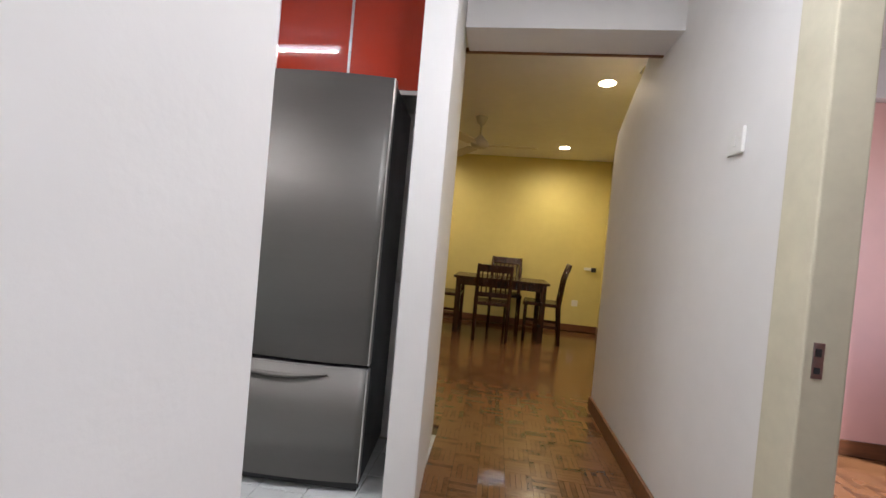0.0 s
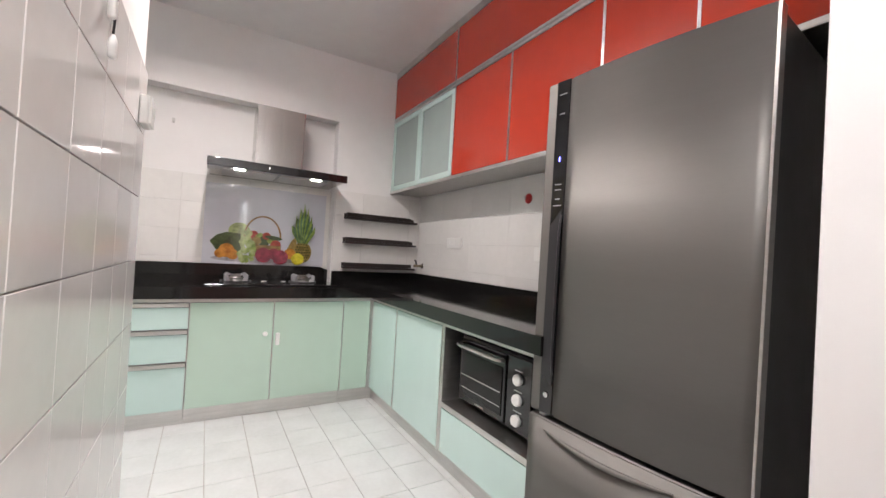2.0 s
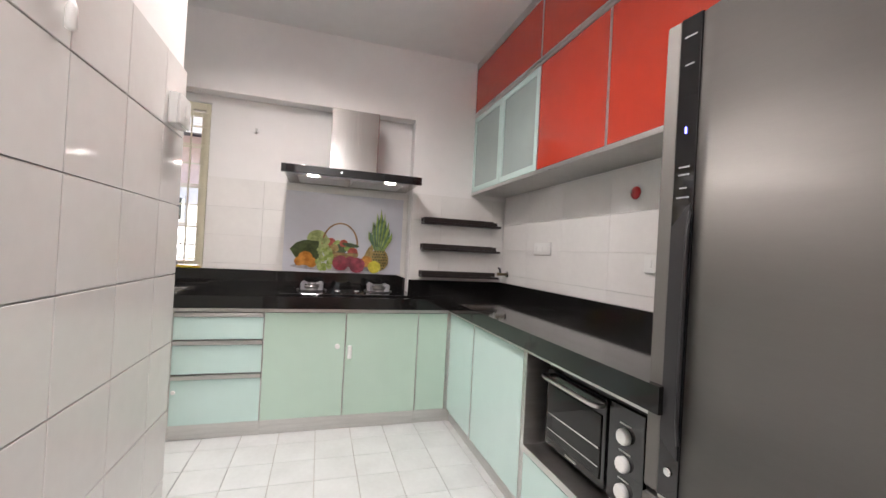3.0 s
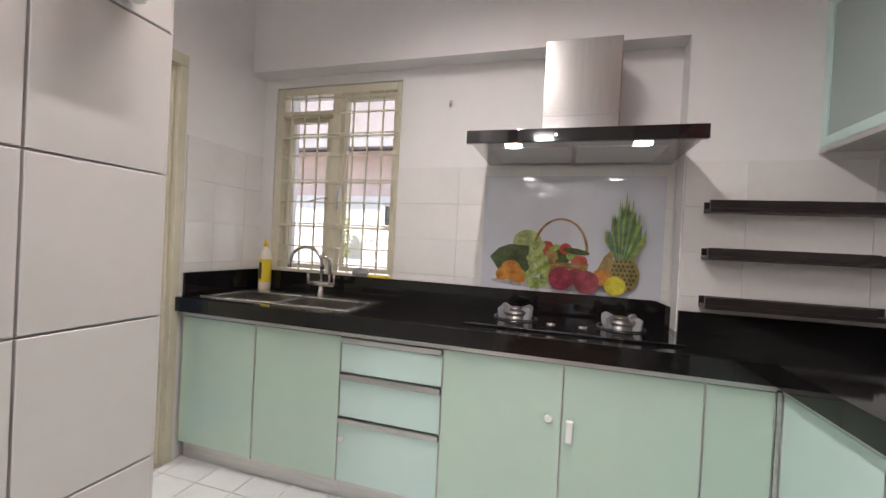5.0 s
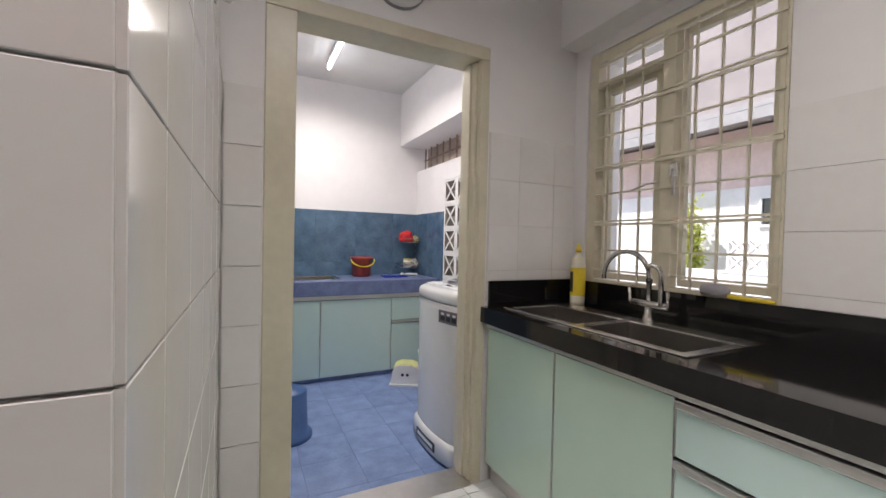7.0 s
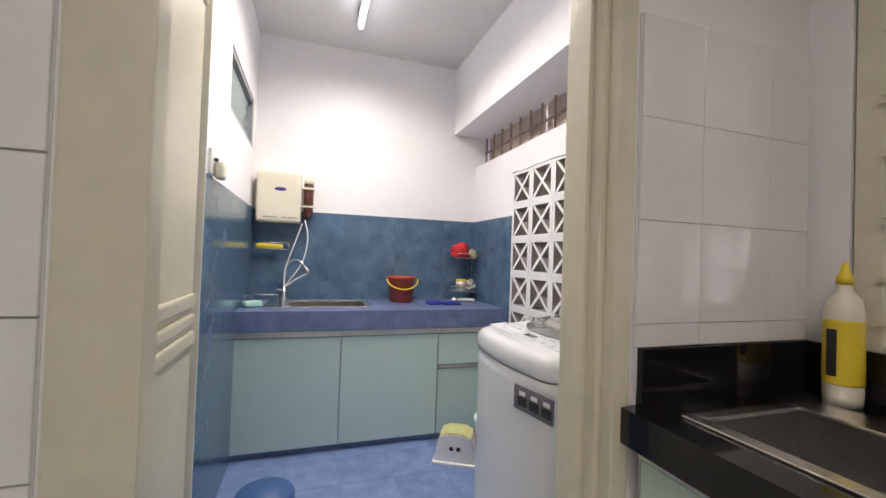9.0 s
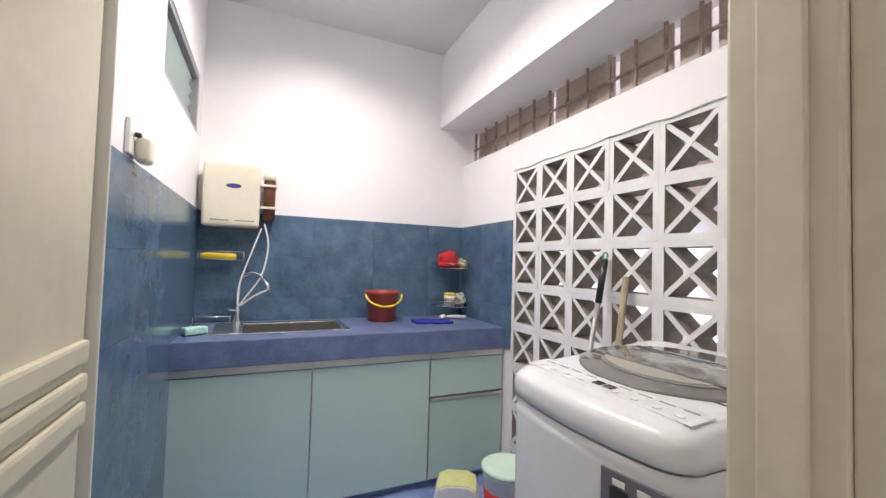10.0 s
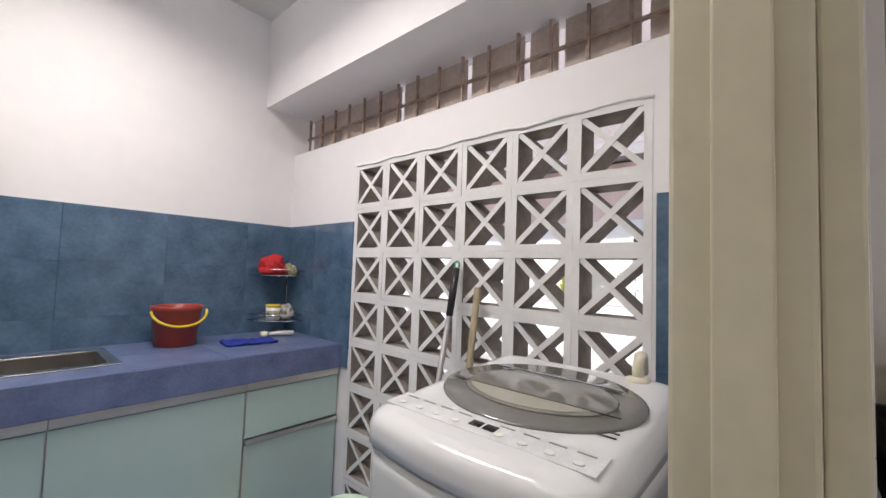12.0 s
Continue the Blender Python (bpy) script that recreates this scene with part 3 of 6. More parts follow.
part("rim", boxes([(SK[2] - 0.02, SK[2] + 0.075, SK[0] - 0.02, SK[1] + 0.02, CT + 0.0005, CT + 0.006), (SK[3] - 0.012, SK[3] + 0.02, SK[0] - 0.02, SK[1] + 0.02, CT + 0.0005, CT + 0.006), (SK[2] + 0.075, SK[3] - 0.012, SK[0] - 0.02, SK[0] + 0.012, CT + 0.0005, CT + 0.006), (SK[2] + 0.075, SK[3] - 0.012, SK[1] - 0.012, SK[1] + 0.02, CT + 0.0005, CT + 0.006), (SK[2] + 0.075, SK[3] - 0.012, -0.295, -0.265, CT + 0.0005, CT + 0.006)], 0.002), rim_steel, sink)
bowl(sink, SK[2] + 0.075, SK[3] - 0.012, SK[0] + 0.012, -0.295, CT + 0.001, 0.17, sink_steel)
bowl(sink, SK[2] + 0.075, SK[3] - 0.012, -0.265, SK[1] - 0.012, CT + 0.001, 0.17, sink_steel)

tap = thing("kitchen_tap", (-3.515, -0.23, CT + 0.006), "brushed steel two-handle swan-neck kitchen tap", "tap")
bx, by, bz = -3.515, -0.23, CT + 0.006
part("base", turned([(0.022, 0), (0.02, 0.02), (0.015, 0.03), (0.015, 0.06)], 18, (bx, by, bz)), steel, tap)
part("crossbar", tube([(bx, by - 0.085, bz + 0.07), (bx, by + 0.085, bz + 0.07)], 0.014), steel, tap)
arc = [(bx, by, bz + 0.06), (bx, by, bz + 0.18)] + [(bx + 0.012 - 0.012 * math.cos(a), by - 0.105 + 0.105 * math.cos(a), bz + 0.18 + 0.105 * math.sin(a)) for a in [k * math.pi / 12 for k in range(1, 13)]] + [(bx + 0.024, by - 0.212, bz + 0.16)]
part("spout", tube(arc, 0.0105), steel, tap)
part("collar", tube([(bx, by, bz + 0.155), (bx, by, bz + 0.175)], 0.013), dark_plastic, tap)
part("filter_spout", tube([(bx + 0.01, by + 0.06, bz + 0.07), (bx + 0.01, by + 0.06, bz + 0.20), (bx + 0.016, by + 0.05, bz + 0.225), (bx + 0.03, by + 0.03, bz + 0.235), (bx + 0.04, by + 0.015, bz + 0.22)], 0.0105), steel, tap)
for s in (-1, 1):
    part("handle", tube([(bx, by + s * 0.085, bz + 0.07), (bx + 0.01, by + s * 0.088, bz + 0.13)], [0.008, 0.006]), steel, tap)

bottle = thing("dish_soap_bottle", (-3.56, -0.70, CT + 0.006), "yellow and white dish soap bottle behind the sink", "bottle")
part("bottle_body", turned([(0.001, 0), (0.040, 0.002), (0.042, 0.025), (0.042, 0.21), (0.035, 0.242), (0.018, 0.262), (0.015, 0.276)], 24, (-3.585, -0.695, CT), oval=0.8), cream_plastic, bottle)
part("wrapper", turned([(0.0428, 0.05), (0.0432, 0.056), (0.0432, 0.19), (0.0425, 0.196)], 24, (-3.585, -0.695, CT), oval=0.8), yellow_plastic, bottle, "yellow printed label")
part("cap", turned([(0.016, 0.276), (0.016, 0.292), (0.009, 0.304), (0.006, 0.325)], 16, (-3.585, -0.695, CT)), yellow_plastic, bottle)


def lettering(name, text, size, m, mat, parent=None, depth=0.0006):
    c = bpy.data.curves.new(name, "FONT")
    c.body, c.size, c.extrude, c.align_x = text, size, depth, "CENTER"
    scrap = bpy.data.objects.new("scrap", c)
    scene.collection.objects.link(scrap)
    bpy.context.view_layer.update()
    data = bpy.data.meshes.new_from_object(scrap)
    bpy.data.objects.remove(scrap)
    data.name = name
    data.materials.clear()
    data.materials.append(mat)
    ob = new(name, data)
    root = parent
    while root is not None and root.parent is not None:
        root = root.parent
    off = Matrix.Translation(-root.location) if root is not None else Matrix()
    data.transform(off @ m)
    ob.parent = parent
    return ob


part("stripe", box(-3.5425, -3.540, -0.704, -0.686, CT + 0.07, CT + 0.175), dark_plastic, bottle, "dark upright lettering bar")

brush = thing("dish_brush", (-3.62, 0.06, 1.0), "dish brush with a yellow handle on the upstand", "brush")
part("bristles", turned([(0.001, -0.055), (0.02, -0.045), (0.027, 0), (0.022, 0.045), (0.001, 0.055)], 16), grey_plastic, brush, local=True).matrix_basis = pose(0, -0.09, 0.028, 90, 0, 0)
part("handle", tube([(-3.62, 0.0, 1.015), (-3.625, 0.06, 1.009), (-3.63, 0.16, 1.008)], [0.009, 0.009, 0.007]), yellow_plastic, brush)

# ---- hob, hood, panel ----
hob = thing("gas_hob", (-3.33, 1.16, CT), "black glass two-burner gas hob", "hob")
part("plate", box(-3.56, -3.165, 0.73, 1.60, CT + 0.0005, CT + 0.011, 0.004), black_gloss, hob)
burner_metal = material("heat-dulled aluminium", (0.30, 0.29, 0.28), 0.32, metal=1.0, vary=0.15, scale=20)
def burner(x, y):
    b = part("burner", turned([(0.062, 0), (0.064, 0.008), (0.05, 0.012), (0.05, 0.022), (0.056, 0.024), (0.056, 0.03), (0.036, 0.034), (0.034, 0.044), (0.04, 0.046), (0.036, 0.052)], 28, (x, y, CT + 0.011)), burner_metal, hob, "ringed dark aluminium burner")
    for k in range(4):
        a = k * math.pi / 2 + math.pi / 4
        c, s = math.cos(a), math.sin(a)
        bm = prism([(0.05, 0.0), (0.10, 0.0), (0.105, 0.05), (0.085, 0.062), (0.045, 0.052), (0.045, 0.044), (0.075, 0.046), (0.08, 0.035)], "y", -0.005, 0.005)
        moved(bm, Matrix.Translation((x, y, CT + 0.011)) @ pose(0, 0, 0, 0, 0, math.degrees(a)))
        part("pan_support", bm, grey_plastic, hob)
    part("pan_ring", tube([(x + 0.1 * math.cos(k * math.tau / 24), y + 0.1 * math.sin(k * math.tau / 24), CT + 0.016) for k in range(24)], 0.004, 6, closed=True), dark_plastic, hob)
burner(-3.40, 0.93)
burner(-3.40, 1.40)
for y in (1.10, 1.23):
    part("knob", turned([(0.02, 0), (0.019, 0.018), (0.016, 0.022)], 20, (-3.24, y, CT + 0.011)), chrome, hob)

hood = thing("cooker_hood", (-3.4, 1.16, 1.667), "black glass and steel chimney cooker hood, lit", "cooker hood")
part("canopy", box(REC + 0.002, -3.16, 0.72, 1.62, 1.673, 1.716, 0.003), steel, hood)
part("glass_front", box(-3.16, -3.135, 0.705, 1.631, 1.667, 1.722, 0.003), black_gloss, hood)
part("glass_top", box(REC + 0.002, -3.16, 0.705, 1.631, 1.7165, 1.722, 0.001), black_gloss, hood)
for y0, y1 in ((0.80, 1.15), (1.17, 1.52)):
    part("filter", box(-3.56, -3.25, y0, y1, 1.669, 1.6725, 0.001), aluminium, hood)
hood_glow = glow("hood lamp", (1.0, 0.96, 0.90), 14)
for y in (0.90, 1.42):
    l = part("light", turned([(0.036, 0), (0.036, 0.003)], 24, (-3.215, y, 1.6685)), hood_glow, hood, "round lit hood lamp")
part("chimney", box(REC + 0.002, -3.385, 1.005, 1.345, 1.7225, 2.205, 0.004), steel, hood)
part("chimney_joint", box(REC + 0.002, -3.3835, 1.003, 1.347, 1.85, 1.853), steel, hood)
part("button", turned([(0.004, 0), (0.004, 0.002)], 12), glow("white pilot light", (1, 1, 1), 4), hood, local=True).matrix_basis = Matrix.Translation((0.2665, -0.08, 0.027)) @ pose(0, 0, 0, 0, 90, 0)

P0, P1, PZ0, PZ1 = 0.705, 1.605, 1.0, 1.615
picture = thing("splashback_panel", (REC, 1.155, PZ0), "glossy white glass splashback printed with a fruit basket", "splashback")
panel_mat = material("white printed glass", (0.62, 0.64, 0.70), 0.06, vary=0.03, scale=1.5, coat=0.5)
part("glass_sheet", box(REC + 0.009, REC + 0.016, P0, P1, PZ0, PZ1, 0.001), panel_mat, picture)
layer = [0]


def ink(name, colour, tint=None):
    return material("print " + name, colour, 0.12, vary=0.25, scale=30, tint=tint, coat=0.4)


def flat(name, outline, mat):
    """One printed colour area on the sheet; outline in panel places from 0 to 1."""
    layer[0] += 1
    x = REC + 0.016 + 0.00025 * layer[0]
    part(name, prism([(P0 + u * (P1 - P0), PZ0 + v * (PZ1 - PZ0)) for u, v in outline], "x", x, x + 0.0002), mat, picture)


def oval(cu, cv, ru, rv, n=26, lean=0.0, wob=0.0):
    pts = []
    for k in range(n):
        a = k * math.tau / n
        r = 1 + wob * math.sin(5 * a + cu * 40)
        u, v = ru * r * math.cos(a), rv * r * math.sin(a)
        pts.append((cu + u * math.cos(lean) - v * math.sin(lean), cv + u * math.sin(lean) + v * math.cos(lean)))
    return pts


green = ink("green", (0.20, 0.34, 0.05), (0.42, 0.55, 0.14))
deep = ink("dark green", (0.03, 0.06, 0.02), (0.08, 0.13, 0.04))
lime = ink("lime", (0.38, 0.50, 0.16), (0.52, 0.62, 0.26))
crimson = ink("crimson", (0.22, 0.02, 0.04), (0.42, 0.06, 0.10))
scarlet = ink("scarlet", (0.45, 0.04, 0.02), (0.6, 0.12, 0.08))
orange = ink("orange", (0.62, 0.20, 0.02), (0.72, 0.32, 0.05))
lemon = ink("lemon", (0.72, 0.62, 0.02), (0.8, 0.72, 0.06))
wicker = ink("wicker", (0.24, 0.12, 0.04), (0.42, 0.25, 0.10))
gold = ink("gold", (0.30, 0.20, 0.05), (0.5, 0.36, 0.12))
leafy = ink("pineapple leaf", (0.06, 0.14, 0.06), (0.16, 0.28, 0.14))
shade = ink("pale shadow", (0.40, 0.40, 0.42))
flat("shadow_print", oval(0.46, 0.07, 0.40, 0.045), shade)
flat("melon_print", oval(0.27, 0.42, 0.085, 0.11), lime)
flat("cut_melon_print", [(0.05, 0.28), (0.10, 0.36), (0.17, 0.40), (0.28, 0.39), (0.30, 0.2), (0.26, 0.07), (0.14, 0.09)], deep)
for u, v, r in ((0.18, 0.17, 0.062), (0.23, 0.12, 0.045), (0.13, 0.13, 0.04)):
    flat("orange_print", oval(u, v, r, r * 1.4), orange)
ring_pts = [(0.46 + 0.155 * math.cos(a), 0.36 + 0.28 * math.sin(a)) for a in [math.pi - k * math.pi / 20 for k in range(21)]]
flat("basket_handle_print", ring_pts + [(0.46 + 0.14 * math.cos(a), 0.36 + 0.262 * math.sin(a)) for a in [k * math.pi / 20 for k in range(21)]], wicker)
for u, v, r, m in ((0.38, 0.38, 0.045, scarlet), (0.34, 0.40, 0.035, lime), (0.44, 0.36, 0.04, green), (0.47, 0.31, 0.05, deep), (0.54, 0.33, 0.045, green), (0.57, 0.27, 0.045, scarlet), (0.41, 0.31, 0.04, gold), (0.49, 0.38, 0.035, scarlet)):
    flat("fruit_print", oval(u, v, r, r * 1.35, wob=0.03), m)
flat("cucumber_print", oval(0.55, 0.36, 0.075, 0.025, lean=-0.2), deep)
flat("basket_print", [(0.38, 0.26), (0.62, 0.26), (0.60, 0.09), (0.42, 0.09)], wicker)
for k in range(5):
    flat("wicker_print", [(0.385 + 0.004 * k, 0.245 - 0.035 * k), (0.615 - 0.004 * k, 0.245 - 0.035 * k), (0.614 - 0.004 * k, 0.233 - 0.035 * k), (0.386 + 0.004 * k, 0.233 - 0.035 * k)], gold)
rnd = random.Random(4)
for k in range(42):
    v = 0.05 + 0.28 * (k % 14) / 13
    u = 0.335 + rnd.uniform(-0.065, 0.065) * (0.55 + 0.5 * math.sin(math.pi * min(1, (v - 0.02) / 0.33)))
    flat("grape_print", oval(u, v, 0.021, 0.03, 10), (green, lime)[k % 2])
flat("banana_print", [(0.62, 0.10), (0.66, 0.20), (0.70, 0.33), (0.73, 0.38), (0.755, 0.37), (0.745, 0.30), (0.72, 0.20), (0.69, 0.10)], gold)
flat("pineapple_print", oval(0.80, 0.19, 0.085, 0.145, 30), gold)
for i in range(6):
    for j in range(7):
        u, v = 0.745 + i * 0.022 + (j % 2) * 0.011, 0.08 + j * 0.036
        if ((u - 0.80) / 0.08) ** 2 + ((v - 0.19) / 0.135) ** 2 < 0.9:
            flat("scale_print", oval(u, v, 0.0075, 0.012, 6), deep)
for k in range(19):
    a = (k - 9) / 9.0
    h = 0.86 - 0.30 * abs(a) ** 1.5 - 0.05 * (k % 3)
    tip = 0.80 + 0.105 * a
    base = 0.80 + 0.03 * a
    flat("leaf_print", [(base - 0.014, 0.31), (base + 0.014, 0.31), ((base + tip) / 2 + 0.016 + 0.02 * a, 0.31 + (h - 0.31) * 0.6), (tip, h), ((base + tip) / 2 - 0.014 + 0.02 * a, 0.31 + (h - 0.31) * 0.6)], leafy if k % 3 else green)
for u, v, r, m in ((0.47, 0.13, 0.068, crimson), (0.69, 0.16, 0.05, orange), (0.61, 0.11, 0.068, crimson), (0.555, 0.15, 0.05, crimson), (0.76, 0.095, 0.056, lemon)):
    flat("fruit_print", oval(u, v, r, r * 1.42, wob=0.02), m)

# ---- wall shelves, sockets ----
for z in (1.455, 1.247, 1.033):
    s = thing("wall_shelf", (WX, 2.03, z - 0.03), "narrow black-brown picture ledge shelf on the wall", "shelf", "three ledge shelves")
    part("board", box(WX, WX + 0.10, 1.735, 2.40, z - 0.03, z - 0.012, 0.002), black_wood, s)
    part("front_lip", box(WX + 0.082, WX + 0.10, 1.735, 2.33, z - 0.012, z + 0.022, 0.002), black_wood, s)
    part("back_lip", box(WX, WX + 0.015, 1.735, 2.40, z - 0.012, z + 0.02, 0.002), black_wood, s)


def wall_plate(name, at, w, h, axis, label, switches=1, out=1, mat=white_plastic):
    x, y, z = at
    p = thing(name, at, label, "socket")
    def put(d0, d1, u0, u1, z0, z1, bevel):
        d0, d1 = sorted((d0 * out, d1 * out))
        return box(x + d0, x + d1, y + u0, y + u1, z + z0, z + z1, bevel) if axis == "x" else box(x + u0, x + u1, y + d0, y + d1, z + z0, z + z1, bevel)
    part("plate", put(0.0005, 0.012, -w / 2, w / 2, -h / 2, h / 2, 0.003), mat, p)
    for k in range(switches):
        c = (k + 0.5) / switches * w - w / 2
        part("switch", put(0.0125, 0.016, c - 0.011, c + 0.011, -0.018, 0.018, 0.002), mat, p)
    return p


wall_plate("wall_socket", (-2.86, NY - 0.011, 1.265), 0.21, 0.085, "y", "white plastic double wall socket on the tiles", 3, -1)
wall_plate("wall_socket", (-1.86, NY - 0.011, 1.20), 0.15, 0.085, "y", "white plastic wall socket beside the fridge", 2, -1)
wall_plate("light_switch", (CE - 0.0005, 1.75, 1.595), 0.09, 0.09, "x", "white plastic light switch on the corridor wall", 1, -1)
sticker = thing("wall_hook", (-2.02, NY - 0.011, 1.55), "red strawberry-shaped sticker hook on the tiles", "hook")
part("disc", turned([(0.033, 0), (0.03, 0.006), (0.012, 0.012)], 18), material("red enamel", (0.5, 0.02, 0.02), 0.3, vary=0.1), sticker, local=True).matrix_basis = pose(0, 0, 0, 90, 0, 0)
part("peg", tube([(0, -0.012, 0), (0, -0.03, -0.004), (0, -0.03, 0.012)], 0.004), chrome, sticker, local=True)
stub = thing("pipe_tap", (-3.40, NY - 0.011, 1.05), "short brass water tap on the tiled wall", "tap")
part("flange", turned([(0.026, 0), (0.024, 0.006), (0.012, 0.008)], 18), steel, stub, local=True).matrix_basis = pose(0, 0, 0, 90, 0, 0)
part("stem", tube([(0, -0.004, 0), (-0.005, -0.06, 0), (-0.01, -0.085, 0)], [0.011, 0.011, 0.014]), material("aged brass", (0.25, 0.20, 0.12), 0.35, metal=1.0, vary=0.15), stub, local=True)
part("lever", tube([(-0.008, -0.06, 0.005), (-0.008, -0.065, 0.045), (-0.01, -0.08, 0.05)], 0.008), dark_plastic, stub, local=True)
hook = thing("wall_hook", (REC, 0.475, 2.02), "small metal hook screwed into the wall", "hook")
part("plate", box(REC, REC + 0.006, 0.465, 0.485, 2.015, 2.05, 0.002), aluminium, hook)
part("peg", tube([(REC + 0.004, 0.475, 2.025), (REC + 0.03, 0.48, 2.012), (REC + 0.035, 0.48, 2.03)], 0.005), aluminium, hook)

bell = thing("wall_bell", (-2.60, SY, 2.33), "round grey-white wall fixture above the wet kitchen doorway", "wall fixture")
part("dome", turned([(0.125, 0.0), (0.125, 0.03), (0.115, 0.055), (0.08, 0.075), (0.001, 0.085)], 32), white_plastic, bell, local=True).matrix_basis = pose(0, 0, 0, -90, 0, 0)
part("rim", turned([(0.13, 0.001), (0.131, 0.012), (0.126, 0.016)], 32), grey_plastic, bell, local=True).matrix_basis = pose(0, 0, 0, -90, 0, 0)
peg = thing("wall_hook", (TX - 0.011, -0.5, 1.90), "bent metal hook on the white wall end", "hook")
part("plate", box(TX - 0.006, TX, -0.512, -0.488, 1.88, 1.93, 0.002), aluminium, peg)
part("peg", tube([(TX - 0.004, -0.5, 1.90), (TX - 0.04, -0.5, 1.89), (TX - 0.05, -0.5, 1.905), (TX - 0.05, -0.5, 1.93)], 0.005), aluminium, peg)
cord = thing("pull_cord", (-1.26, TY + 0.012, 1.78), "dark hanging cord with two white toggles", "cord")
part("nail", tube([(-1.26, TY + 0.002, 1.78), (-1.26, TY + 0.035, 1.782)], 0.003), steel, cord)
for dx, z in ((-0.008, 1.58), (0.012, 1.66)):
    part("cord", tube([(-1.26, TY + 0.03, 1.785), (-1.26 + dx, TY + 0.026, 1.72), (-1.26 + dx, TY + 0.022, z + 0.03)], 0.0025, 6), dark_plastic, cord)
    part("toggle", turned([(0.004, -0.022), (0.009, -0.018), (0.009, 0.018), (0.004, 0.032)], 12, (-1.26 + dx, TY + 0.022, z)), white_plastic, cord, "white plastic toggle")

box_v = thing("vent_box", (-1.82, TY, 1.543), "white square plastic switch box on the tiled wall", "switch box")
part("casing", box(-1.87, -1.77, TY + 0.0112, TY + 0.036, 1.543, 1.64, 0.006), white_plastic, box_v)
part("cover", box(-1.867, -1.773, TY + 0.0362, TY + 0.045, 1.546, 1.637, 0.004), white_plastic, box_v)

# ---- upper cabinets ----
part("rocker", box(-1.832, -1.808, TY + 0.0452, TY + 0.049, 1.572, 1.61, 0.002), white_plastic, box_v)
UY, UB, UM, UT = 2.155, 1.70, 2.335, 2.745
glass_milky = material("frosted cabinet glass", (0.34, 0.42, 0.40), 0.22, vary=0.03, scale=1.0, coat=0.3)
def surround(x0, x1, y0, y1, z0, z1, w):
    """A rectangular frame in one piece, w wide, facing along y."""
    bm = bmesh.new()
    loops = [[bm.verts.new((x, y, z)) for x, z in ((x0 + d, z0 + d), (x1 - d, z0 + d), (x1 - d, z1 - d), (x0 + d, z1 - d))] for y, d in ((y0, 0), (y0, w), (y1, w), (y1, 0))]
    for k in range(4):
        for a, b in zip(loops, loops[1:] + loops[:1]):
            j = (k + 1) % 4
            bm.faces.new((a[k], a[j], b[j], b[k]))
    bmesh.ops.recalc_face_normals(bm, faces=bm.faces[:])
    return bm


def upper_unit(x0, x1, z0, doors, label, top_split):
    c = thing("wall_cabinet", ((x0 + x1) / 2, NY, z0), label, "cabinet", "kitchen wall cabinets")
    part("body", box(x0, x1, UY + 0.022, NY, z0, UT), aluminium, c)
    part("bottom_rail", box(x0, x1, UY - 0.004, UY + 0.02, z0 - 0.012, z0 + 0.012, 0.003), aluminium, c)
    part("middle_rail", box(x0, x1, UY - 0.004, UY + 0.02, UM, UM + 0.022, 0.003), aluminium, c)
    part("middle_rail", box(x0, x1, UY - 0.004, UY + 0.02, UM + 0.025, UM + 0.042, 0.003), aluminium, c)
    part("top_rail", box(x0, x1, UY - 0.004, UY + 0.02, UT - 0.002, UT + 0.053, 0.003), aluminium, c)
    for a, b, kind in doors:
        if kind == "glass":
            d = part("door", surround(a + 0.002, b - 0.002, UY, UY + 0.02, z0 + 0.014, UM - 0.002, 0.04), glass_aqua, c, "framed frosted glass door")
            part("pane", box(a + 0.042, b - 0.042, UY + 0.006, UY + 0.012, z0 + 0.054, UM - 0.042), glass_milky, d)
        else:
            d = part("door", box(a + 0.006, b - 0.006, UY, UY + 0.02, z0 + 0.014, UM - 0.002, 0.002), red_gloss, c)
            for e0, e1 in ((a + 0.001, a + 0.006), (b - 0.006, b - 0.001)):
                part("edge_trim", box(e0, e1, UY - 0.003, UY + 0.02, z0 + 0.014, UM - 0.002), aluminium, d)
    for a, b in top_split:
        d = part("top_door", box(a + 0.005, b - 0.005, UY, UY + 0.02, UM + 0.044, UT - 0.004, 0.002), red_gloss, c)
        for e0, e1 in ((a + 0.001, a + 0.005), (b - 0.005, b - 0.001)):
            part("edge_trim", box(e0, e1, UY - 0.003, UY + 0.02, UM + 0.044, UT - 0.004), aluminium, d)


upper_unit(WX + 0.002, -2.48, UB, ((WX + 0.002, -3.0, "glass"), (-3.0, -2.48, "glass")), "wall cabinet with frosted glass doors below red ones", ((WX + 0.002, -2.48),))
upper_unit(-2.48, -1.27, UB, ((-2.48, -1.88, "red"), (-1.88, -1.27, "red")), "glossy red wall cabinet with aluminium edges", ((-2.48, -1.27),))
upper_unit(-1.27, -0.419, 1.87, ((-1.27, -0.875, "red"), (-0.875, -0.419, "red")), "glossy red wall cabinet above the fridge", ((-1.27, -0.419),))

